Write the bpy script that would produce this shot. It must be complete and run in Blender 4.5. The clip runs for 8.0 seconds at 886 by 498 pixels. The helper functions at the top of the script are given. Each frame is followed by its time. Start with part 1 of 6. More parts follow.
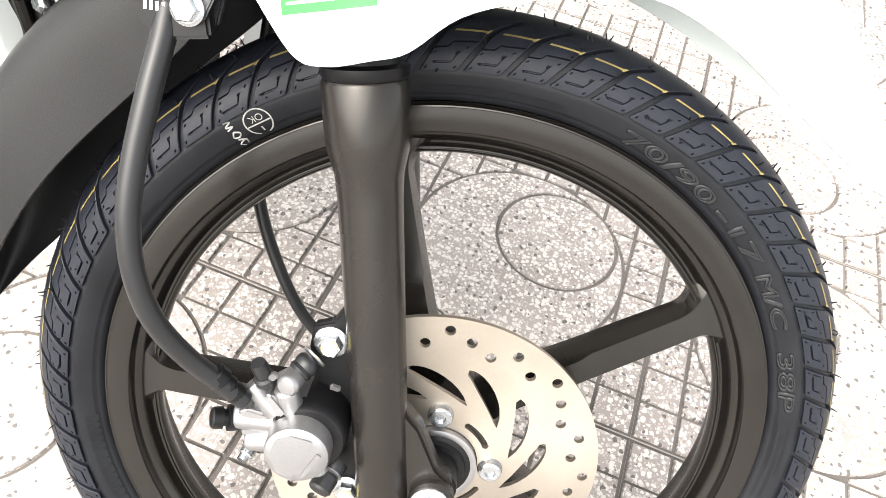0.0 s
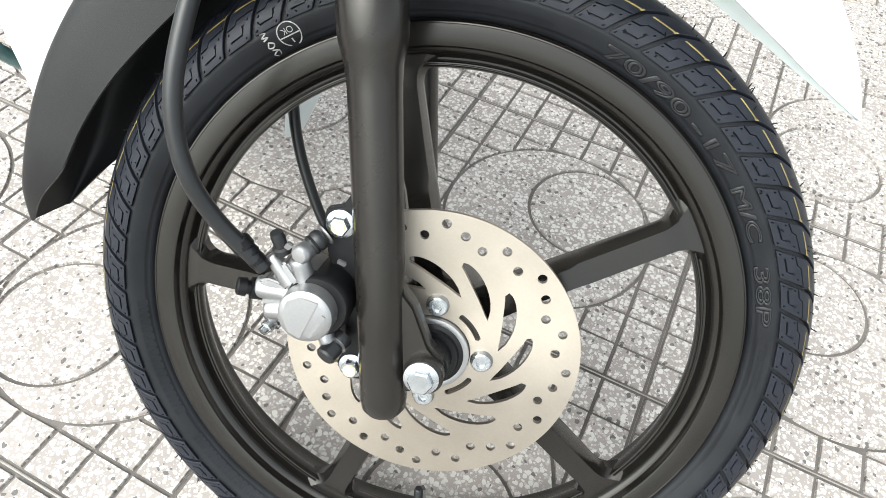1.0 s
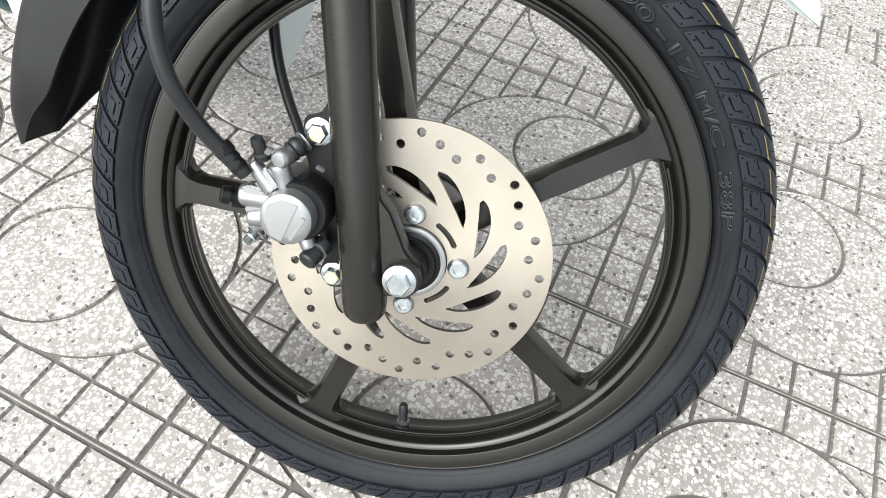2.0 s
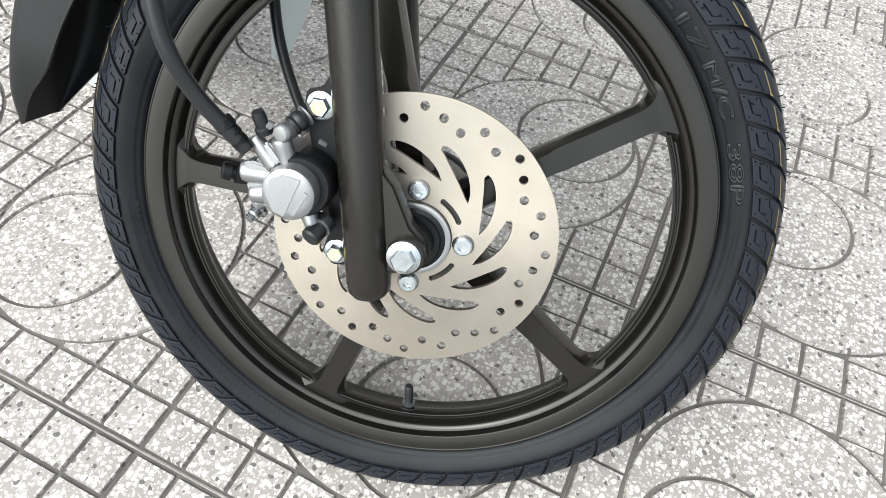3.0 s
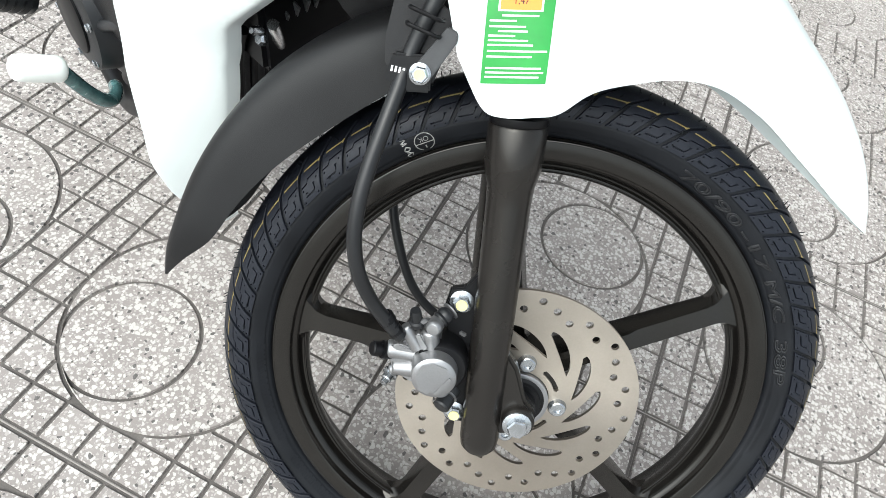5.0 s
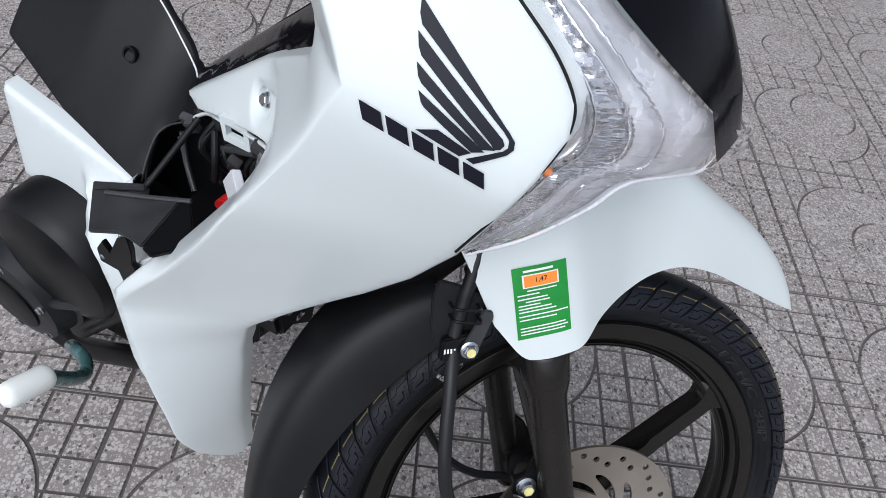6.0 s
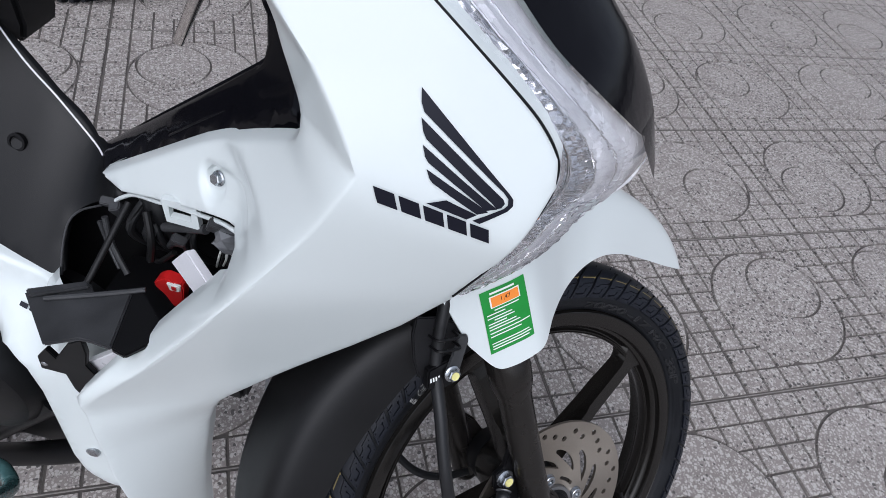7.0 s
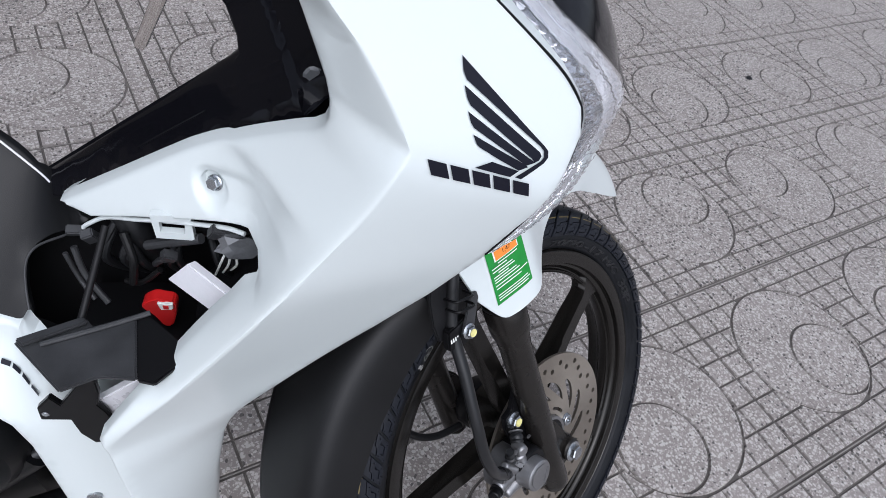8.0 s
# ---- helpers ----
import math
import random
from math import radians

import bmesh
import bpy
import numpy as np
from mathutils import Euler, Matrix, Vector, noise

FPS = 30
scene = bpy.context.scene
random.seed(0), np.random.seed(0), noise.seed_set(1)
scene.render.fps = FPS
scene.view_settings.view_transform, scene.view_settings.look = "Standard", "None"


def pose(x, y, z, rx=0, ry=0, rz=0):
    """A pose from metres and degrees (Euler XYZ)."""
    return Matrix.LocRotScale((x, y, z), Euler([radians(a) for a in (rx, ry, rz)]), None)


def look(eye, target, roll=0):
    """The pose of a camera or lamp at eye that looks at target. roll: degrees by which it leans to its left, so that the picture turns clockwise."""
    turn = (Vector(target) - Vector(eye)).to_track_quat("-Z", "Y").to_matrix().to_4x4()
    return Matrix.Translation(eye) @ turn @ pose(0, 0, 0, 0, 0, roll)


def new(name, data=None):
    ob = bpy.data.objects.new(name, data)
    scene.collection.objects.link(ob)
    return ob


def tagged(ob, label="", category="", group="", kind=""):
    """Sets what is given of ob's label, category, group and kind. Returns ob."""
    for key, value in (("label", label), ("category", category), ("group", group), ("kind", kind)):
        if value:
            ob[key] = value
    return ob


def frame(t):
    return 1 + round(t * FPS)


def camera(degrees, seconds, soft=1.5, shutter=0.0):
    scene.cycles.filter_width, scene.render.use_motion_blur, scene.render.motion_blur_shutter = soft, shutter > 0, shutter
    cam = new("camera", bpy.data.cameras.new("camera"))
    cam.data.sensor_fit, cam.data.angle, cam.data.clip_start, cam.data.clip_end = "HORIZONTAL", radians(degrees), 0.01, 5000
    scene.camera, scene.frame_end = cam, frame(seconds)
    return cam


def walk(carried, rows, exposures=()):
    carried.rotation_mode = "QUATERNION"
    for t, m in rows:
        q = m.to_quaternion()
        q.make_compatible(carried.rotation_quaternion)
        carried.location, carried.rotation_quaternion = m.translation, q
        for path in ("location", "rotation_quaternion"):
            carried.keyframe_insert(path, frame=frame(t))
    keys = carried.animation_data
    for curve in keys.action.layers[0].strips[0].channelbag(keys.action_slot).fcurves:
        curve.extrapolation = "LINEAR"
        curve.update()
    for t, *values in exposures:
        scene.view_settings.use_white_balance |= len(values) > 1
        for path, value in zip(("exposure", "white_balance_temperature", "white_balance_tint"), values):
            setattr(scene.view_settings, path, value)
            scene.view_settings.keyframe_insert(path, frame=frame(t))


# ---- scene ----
cam = camera(67.0, 8.0, 0.85)
PATH = [
    (0, (-0.035, -0.076, 0.704), (0.058, 1.159, -0.867), 12.2),
    (0.5, (0.001, -0.125, 0.706), (-0.027, 1.133, -0.848), 9.8),
    (1, (0.02, -0.165, 0.7), (-0.085, 1.096, -0.848), 7.7),
    (1.5, (0.039, -0.193, 0.691), (-0.057, 1.043, -0.879), 7.6),
    (2.8, (0.047, -0.223, 0.679), (-0.029, 0.975, -0.921), 7.5),
    (3, (0.047, -0.218, 0.673), (-0.047, 0.976, -0.928), 6.7),
    (3.5, (0.018, -0.185, 0.608), (-0.094, 0.981, -1.013), 4.5),
    (4, (0.011, -0.153, 0.573), (-0.089, 0.993, -1.063), 4.1),
    (4.5, (-0.02, -0.165, 0.661), (-0.071, 1.018, -0.95), 11.7),
    (5, (-0.122, -0.188, 0.81), (-0.028, 1.04, -0.765), 17.1),
    (5.2, (-0.191, -0.19, 0.871), (-0.003, 1.028, -0.704), 17.9),
    (6.3, (-0.296, -0.056, 0.97), (0.289, 1.157, -0.509), 10.6),
    (6.5, (-0.318, -0.05, 0.975), (0.354, 1.086, -0.528), 11.9),
    (7, (-0.374, -0.049, 1.004), (0.523, 0.995, -0.447), 15.6),
    (7.5, (-0.432, -0.051, 1.013), (0.593, 0.922, -0.401), 16.4),
    (8, (-0.463, 0.006, 0.993), (0.692, 0.762, -0.455), 16.5),
]
EXPOSURES = [(0, 2.30, 6800, 9), (0.5, 1.99, 6420, 3), (1.0, 1.78, 6350, 3), (3.5, 1.38, 6200, 3), (5.2, 1.13, 6200, 4), (6.3, -0.10, 5850, 13), (8.0, 0.15, 5850, 13)]
walk(cam, [(t, look(eye, target, roll)) for t, eye, target, roll in PATH], EXPOSURES)

# ---- daylight: open shade under a bright overcast sky ----
world = bpy.data.worlds.new("world")
scene.world = world
world.use_nodes = True
wn = world.node_tree.nodes
sky = wn.new("ShaderNodeTexSky")
sky.sky_type, sky.sun_disc = "NISHITA", False
sky.sun_elevation, sky.sun_rotation = radians(52), radians(218)
sky.dust_density, sky.ozone_density = 4.0, 0.4
pale = wn.new("ShaderNodeHueSaturation")
pale.inputs["Saturation"].default_value = 0.30
wn["Background"].inputs["Strength"].default_value = 0.150
world.node_tree.links.new(sky.outputs["Color"], pale.inputs["Color"])
world.node_tree.links.new(pale.outputs["Color"], wn["Background"].inputs["Color"])
sun = new("sun", bpy.data.lights.new("sun", "SUN"))
sun.data.energy, sun.data.angle, sun.data.color = 1.28, radians(80), (1.0, 0.98, 0.95)
sun.matrix_world = look((-0.85, -1.02, 1.72), (0, 0, 0))

# ---- frames of reference ----
LEAN = 28.8
WHEEL = pose(0, 0.1358, 0.2469, -LEAN, 0, 0)      # front wheel: x ahead, y along the axle, z up in the wheel's plane
BODY = pose(0, 0, 0, 0, 0, -42)                   # body: x to the bike's nose, y to its far side


# ---- materials ----
def mat(name, base, rough=0.5, metal=0.0, grain=0.0, grain_scale=400.0, bump=0.0, bump_scale=800.0, dirt=0.0, dirt_scale=18.0, coat=0.0, rough_var=0.1, spec=0.5):
    """A surface with fine grain, larger stains and a slight relief."""
    m = bpy.data.materials.new(name)
    m.use_nodes = True
    n, l = m.node_tree.nodes, m.node_tree.links
    b = n["Principled BSDF"]
    b.inputs["Metallic"].default_value = metal
    b.inputs["Coat Weight"].default_value = coat
    b.inputs["Specular IOR Level"].default_value = spec
    co = n.new("ShaderNodeTexCoord")
    def noise_at(scale, detail=3.0):
        t = n.new("ShaderNodeTexNoise")
        t.inputs["Scale"].default_value, t.inputs["Detail"].default_value = scale, detail
        l.new(co.outputs["Object"], t.inputs["Vector"])
        return t
    fine, broad = noise_at(grain_scale), noise_at(dirt_scale, 5.0)
    r = n.new("ShaderNodeMapRange")
    r.inputs["To Min"].default_value, r.inputs["To Max"].default_value = 1 - grain, 1 + grain
    l.new(fine.outputs["Fac"], r.inputs["Value"])
    r2 = n.new("ShaderNodeMapRange")
    r2.inputs["From Min"].default_value, r2.inputs["From Max"].default_value = 0.3, 0.7
    r2.inputs["To Min"].default_value, r2.inputs["To Max"].default_value = 1 - dirt, 1 + dirt
    l.new(broad.outputs["Fac"], r2.inputs["Value"])
    mul = n.new("ShaderNodeMath")
    mul.operation = "MULTIPLY"
    l.new(r.outputs["Result"], mul.inputs[0])
    l.new(r2.outputs["Result"], mul.inputs[1])
    v = n.new("ShaderNodeVectorMath")
    v.operation = "SCALE"
    v.inputs[0].default_value = base
    l.new(mul.outputs[0], v.inputs["Scale"])
    l.new(v.outputs[0], b.inputs["Base Color"])
    rr = n.new("ShaderNodeMapRange")
    rr.inputs["To Min"].default_value, rr.inputs["To Max"].default_value = max(0.02, rough - rough_var), min(1, rough + rough_var)
    l.new(broad.outputs["Fac"], rr.inputs["Value"])
    l.new(rr.outputs["Result"], b.inputs["Roughness"])
    if bump:
        bn = noise_at(bump_scale, 2.0)
        bp = n.new("ShaderNodeBump")
        bp.inputs["Strength"].default_value, bp.inputs["Distance"].default_value = bump, 0.001
        l.new(bn.outputs["Fac"], bp.inputs["Height"])
        l.new(bp.outputs["Normal"], b.inputs["Normal"])
    return m


def terrazzo():
    """Cement tile with marble chips: mostly cream ones, some dark, the mix changing from tile to tile."""
    m = bpy.data.materials.new("terrazzo")
    m.use_nodes = True
    n, l = m.node_tree.nodes, m.node_tree.links
    b = n["Principled BSDF"]
    co, info = n.new("ShaderNodeTexCoord"), n.new("ShaderNodeObjectInfo")
    shift = n.new("ShaderNodeVectorMath")
    shift.operation = "MULTIPLY_ADD"
    shift.inputs[1].default_value = (1, 1, 1)
    comb = n.new("ShaderNodeCombineXYZ")
    k = n.new("ShaderNodeMath"); k.operation = "MULTIPLY"; k.inputs[1].default_value = 37.0
    l.new(info.outputs["Random"], k.inputs[0])
    l.new(k.outputs[0], comb.inputs[0]); l.new(k.outputs[0], comb.inputs[1])
    l.new(co.outputs["Object"], shift.inputs[0]); l.new(comb.outputs[0], shift.inputs[2])
    warp = n.new("ShaderNodeTexNoise"); warp.inputs["Scale"].default_value = 120
    l.new(shift.outputs[0], warp.inputs["Vector"])
    wv = n.new("ShaderNodeVectorMath"); wv.operation = "MULTIPLY_ADD"; wv.inputs[1].default_value = (0.008, 0.008, 0.0)
    l.new(warp.outputs["Color"], wv.inputs[0]); l.new(shift.outputs[0], wv.inputs[2])
    def chips(scale, low, high, seed, vary=0.0):
        vv = n.new("ShaderNodeVectorMath"); vv.operation = "ADD"; vv.inputs[1].default_value = (seed, seed * 2, 0)
        l.new(wv.outputs[0], vv.inputs[0])
        t = n.new("ShaderNodeTexVoronoi"); t.inputs["Scale"].default_value = scale
        t.voronoi_dimensions = "2D"
        l.new(vv.outputs[0], t.inputs["Vector"])
        sep = n.new("ShaderNodeSeparateColor"); l.new(t.outputs["Color"], sep.inputs[0])
        r = n.new("ShaderNodeMath"); r.operation = "MULTIPLY"; r.inputs[1].default_value = high
        l.new(sep.outputs[0], r.inputs[0])
        c = n.new("ShaderNodeMath"); c.operation = "LESS_THAN"
        sub = n.new("ShaderNodeMath"); sub.operation = "SUBTRACT"; sub.inputs[1].default_value = low
        l.new(r.outputs[0], sub.inputs[0])
        if vary:
            few = n.new("ShaderNodeMath"); few.operation = "MULTIPLY_ADD"
            few.inputs[1].default_value, few.inputs[2].default_value = vary, low
            l.new(info.outputs["Random"], few.inputs[0]); l.new(few.outputs[0], sub.inputs[1])
        l.new(t.outputs["Distance"], c.inputs[0]); l.new(sub.outputs[0], c.inputs[1])
        return c, sep
    light, _ = chips(160, -0.02, 0.52, 0.0)
    mid, _ = chips(240, 0.06, 0.58, 3.1)
    dark, _ = chips(92, 0.14, 0.50, 7.3, 0.13)
    cloud = n.new("ShaderNodeTexNoise"); cloud.inputs["Scale"].default_value = 9; cloud.inputs["Detail"].default_value = 6
    l.new(shift.outputs[0], cloud.inputs["Vector"])
    cr = n.new("ShaderNodeValToRGB")
    cr.color_ramp.elements[0].position, cr.color_ramp.elements[1].position = 0.3, 0.7
    cr.color_ramp.elements[0].color, cr.color_ramp.elements[1].color = (0.185, 0.165, 0.153, 1), (0.250, 0.226, 0.212, 1)
    l.new(cloud.outputs["Fac"], cr.inputs[0])
    def mix(fac, a, colour, amount=1.0):
        x = n.new("ShaderNodeMix"); x.data_type = "RGBA"
        x.inputs[7].default_value = (*colour, 1)
        f = n.new("ShaderNodeMath"); f.operation = "MULTIPLY"; f.inputs[1].default_value = amount
        l.new(fac, f.inputs[0]); l.new(f.outputs[0], x.inputs[0]); l.new(a, x.inputs[6])
        return x.outputs[2]
    c = mix(mid.outputs[0], cr.outputs[0], (0.375, 0.348, 0.328), 0.55)
    c = mix(light.outputs[0], c, (0.470, 0.445, 0.420), 0.76)
    c = mix(dark.outputs[0], c, (0.06, 0.056, 0.053), 0.9)
    l.new(c, b.inputs["Base Color"])
    b.inputs["Roughness"].default_value = 0.72
    bn = n.new("ShaderNodeTexNoise"); bn.inputs["Scale"].default_value = 350
    l.new(co.outputs["Object"], bn.inputs["Vector"])
    bp = n.new("ShaderNodeBump"); bp.inputs["Strength"].default_value, bp.inputs["Distance"].default_value = 0.35, 0.001
    l.new(bn.outputs["Fac"], bp.inputs["Height"]); l.new(bp.outputs["Normal"], b.inputs["Normal"])
    return m


M_TERRAZZO = terrazzo()
M_STUCCO = mat("dark grey-brown plaster", (0.075, 0.068, 0.06), 0.85, grain=0.15, grain_scale=60, dirt=0.3, dirt_scale=1.5, bump=0.4, bump_scale=120)
M_MORTAR = mat("pale joint mortar", (0.215, 0.198, 0.185), 0.9, grain=0.25, grain_scale=260, dirt=0.25, dirt_scale=14, bump=0.5)
M_GROUT = mat("grout", (0.094, 0.085, 0.078), 0.9, grain=0.25, grain_scale=300, dirt=0.3, dirt_scale=6, bump=0.5)
M_RUBBER = mat("tyre rubber", (0.0072, 0.0080, 0.0098), 0.46, grain=0.2, dirt=0.25, dirt_scale=30, bump=0.15, bump_scale=1500, spec=0.17)
# Bluer than the sidewall: reflected sky is tinted into the tread's base colour.
M_TREAD = mat("new tread rubber with sky tint", (0.0095, 0.0108, 0.0150), 0.42, grain=0.2, dirt=0.2, dirt_scale=40, bump=0.1, bump_scale=1500, spec=0.18)
M_LETTER = mat("raised rubber letters", (0.0125, 0.0130, 0.0145), 0.42, grain=0.1, spec=0.3)
M_ALLOY = mat("satin bronze-grey alloy paint", (0.0055, 0.0050, 0.0045), 0.20, metal=0.0, grain=0.08, grain_scale=900, dirt=0.1, bump=0.05, bump_scale=1800, spec=0.43)
M_FORK = mat("satin grey-brown fork paint", (0.010, 0.0090, 0.0083), 0.26, metal=0.0, grain=0.08, grain_scale=900, dirt=0.12, bump=0.06, bump_scale=1800, spec=0.36)
for glossy in (M_ALLOY, M_FORK):
    glossy.node_tree.nodes["Principled BSDF"].inputs["Specular Tint"].default_value = (1.0, 0.965, 0.915, 1)
M_BLACK = mat("black satin paint", (0.0040, 0.0040, 0.0046), 0.4, grain=0.1, dirt=0.1, spec=0.2)
M_PLASTIC = mat("grained black plastic", (0.0060, 0.0060, 0.0068), 0.5, grain=0.15, bump=0.2, bump_scale=1600, dirt=0.12, spec=0.3)
M_GUARD = mat("dark grey matt plastic", (0.0082, 0.0083, 0.0088), 0.42, grain=0.1, bump=0.15, bump_scale=1600, dirt=0.12, spec=0.22)
M_COVER = mat("dark grey satin cover", (0.0040, 0.0042, 0.0048), 0.36, grain=0.1, bump=0.12, bump_scale=1600, dirt=0.08, spec=0.22)
M_TRAY = mat("worn grey plastic", (0.028, 0.029, 0.031), 0.45, grain=0.15, bump=0.15, bump_scale=1600, dirt=0.25, dirt_scale=40)
M_HOSE = mat("black rubber hose", (0.010, 0.0105, 0.0115), 0.36, grain=0.1, dirt=0.1, spec=0.35)
M_DISC = mat("brushed steel disc", (0.315, 0.281, 0.240), 0.44, metal=0.9, grain=0.06, grain_scale=600, dirt=0.10, dirt_scale=16)
dn = M_DISC.node_tree
tangent = dn.nodes.new("ShaderNodeTangent")
tangent.direction_type, tangent.axis = "RADIAL", "Y"
dn.nodes["Principled BSDF"].inputs["Anisotropic"].default_value = 0.5
dn.links.new(tangent.outputs["Tangent"], dn.nodes["Principled BSDF"].inputs["Tangent"])
M_CAST = mat("cast silver aluminium", (0.26, 0.26, 0.265), 0.36, metal=0.85, grain=0.1, grain_scale=700, bump=0.08, bump_scale=1300, dirt=0.08)
M_ZINC = mat("zinc plated steel", (0.42, 0.44, 0.46), 0.25, metal=0.95, grain=0.06, dirt=0.12, dirt_scale=120)
M_YELLOW = mat("yellow paint mark", (0.66, 0.61, 0.24), 0.55, grain=0.1, dirt=0.15, dirt_scale=150)
M_WHITE = mat("pearl white paint", (0.620, 0.668, 0.662), 0.28, grain=0.004, dirt=0.0, coat=0.5, rough_var=0.0)
M_GLOSSBLACK = mat("gloss black plastic", (0.004, 0.004, 0.0055), 0.10, coat=0.0, grain=0.05, rough_var=0.03, spec=0.20)
M_SCREEN = mat("smoked black screen", (0.003, 0.003, 0.0045), 0.10, grain=0.05, rough_var=0.03, spec=0.14, bump=0.35, bump_scale=55)
M_DECAL = mat("dark navy decal film", (0.006, 0.0065, 0.013), 0.3, grain=0.05, coat=0.0, spec=0.25)
M_GREEN = mat("green label print", (0.012, 0.235, 0.030), 0.35, grain=0.03, dirt=0.10, dirt_scale=60)
M_ORANGE = mat("orange label print", (0.85, 0.26, 0.03), 0.4, grain=0.03)
M_PAPER = mat("white label print", (0.78, 0.80, 0.76), 0.5, grain=0.02)
M_RED = mat("red plastic cap", (0.55, 0.012, 0.012), 0.35, grain=0.05)
M_STRIPE = mat("yellow mould stripe", (0.165, 0.128, 0.046), 0.6, grain=0.25, grain_scale=200, dirt=0.3, dirt_scale=60)
M_INK = mat("white stamp ink", (0.22, 0.22, 0.21), 0.6, grain=0.4, grain_scale=500, dirt=0.3, dirt_scale=300)
M_CHROME = mat("chrome reflector", (0.90, 0.90, 0.91), 0.22, metal=1.0, grain=0.03, rough_var=0.04)
M_SILVER = mat("pale silver plastic", (0.80, 0.80, 0.83), 0.30, metal=0.15, grain=0.04, dirt=0.04)
M_BOWL = mat("hazy grey plastic bowl", (0.56, 0.565, 0.585), 0.25, metal=0.2, grain=0.06, grain_scale=120, dirt=0.2, dirt_scale=30)
M_AMBER = mat("amber insert", (0.75, 0.22, 0.06), 0.2, grain=0.1)
M_ENGINE = mat("dark grey engine paint", (0.020, 0.021, 0.023), 0.42, metal=0.2, grain=0.1, bump=0.1, dirt=0.15)
M_WRAP = mat("greenish plastic wrap over black", (0.06, 0.13, 0.13), 0.25, grain=0.2, dirt=0.4, dirt_scale=60, coat=0.4)


def clear(name, tint, rough):
    """Clear plastic."""
    m = bpy.data.materials.new(name)
    m.use_nodes = True
    b = m.node_tree.nodes["Principled BSDF"]
    b.inputs["Base Color"].default_value = (*tint, 1)
    b.inputs["Roughness"].default_value, b.inputs["Transmission Weight"].default_value, b.inputs["IOR"].default_value = rough, 1.0, 1.08
    b.inputs["Coat Weight"].default_value = 0.8
    return m


M_LENS = clear("clear lens", (0.96, 0.96, 0.98), 0.02)
M_FILM = clear("clear film", (0.97, 0.97, 0.97), 0.03)
M_WRAPCLEAR = mat("crumpled clear wrap", (0.10, 0.104, 0.11), 0.15, grain=0.2, coat=0.6)
M_CLEAR = clear("clear sleeve", (0.88, 0.84, 0.80), 0.05)


# ---- builders ----
def obj(name, bm, material, smooth=True, sharp=35):
    me = bpy.data.meshes.new(name)
    bmesh.ops.recalc_face_normals(bm, faces=bm.faces)
    bm.to_mesh(me)
    bm.free()
    me.materials.append(material)
    if smooth:
        me.shade_smooth()
        me.set_sharp_from_angle(angle=radians(sharp))
    return new(name, me)


def part(name, bm, material, parent, label="", at=None, sharp=35):
    """One mesh under a thing or under a part. at: its pose in the parent's frame."""
    ob = obj(name, bm, material, sharp=sharp)
    ob.parent = parent
    if at is not None:
        ob.matrix_basis = at
    return tagged(ob, label) if label else ob


def share(name, mesh, parent, at):
    ob = new(name, mesh)
    ob.parent = parent
    ob.matrix_basis = at
    return ob


def revolve(profile, steps=96, closed=True, bm=None, a0=0.0, a1=360.0):
    """Turns (r, y) pairs about the y axis."""
    bm = bm or bmesh.new()
    full = abs(a1 - a0) >= 359.9
    rings = []
    n = steps if full else steps + 1
    for k in range(n):
        a = radians(a0 + (a1 - a0) * k / steps)
        rings.append([bm.verts.new((r * math.cos(a), y, r * math.sin(a))) for r, y in profile])
    m = len(profile)
    for k in range(steps):
        p, q = rings[k], rings[(k + 1) % n]
        for i in range(m if closed else m - 1):
            bm.faces.new((p[i], p[(i + 1) % m], q[(i + 1) % m], q[i]))
    if closed and not full:
        bm.faces.new(rings[0]); bm.faces.new(rings[-1])
    return bm


def rod(a, b, r0, r1=None, steps=20, bm=None, caps=True):
    """A round bar from a to b."""
    bm = bm or bmesh.new()
    r1 = r0 if r1 is None else r1
    a, b = Vector(a), Vector(b)
    q = (b - a).to_track_quat("Z", "Y").to_matrix()
    rings = []
    for c, r in ((a, r0), (b, r1)):
        rings.append([bm.verts.new(c + q @ Vector((r * math.cos(2 * math.pi * k / steps), r * math.sin(2 * math.pi * k / steps), 0))) for k in range(steps)])
    for k in range(steps):
        bm.faces.new((rings[0][k], rings[0][(k + 1) % steps], rings[1][(k + 1) % steps], rings[1][k]))
    if caps:
        bm.faces.new(rings[0]); bm.faces.new(rings[1])
    return bm


def turned(a, b, profile, steps=28, bm=None):
    """A turned piece along the line a to b: (distance along, radius) pairs, closed at both ends."""
    bm = bm or bmesh.new()
    a, b = Vector(a), Vector(b)
    way = (b - a).normalized()
    q = way.to_track_quat("Z", "Y").to_matrix()
    rings = []
    for d, r in profile:
        rings.append([bm.verts.new(a + way * d + q @ Vector((r * math.cos(2 * math.pi * k / steps), r * math.sin(2 * math.pi * k / steps), 0))) for k in range(steps)])
    for p, o in zip(rings, rings[1:]):
        for k in range(steps):
            bm.faces.new((p[k], p[(k + 1) % steps], o[(k + 1) % steps], o[k]))
    bm.faces.new(rings[0]); bm.faces.new(rings[-1])
    return bm


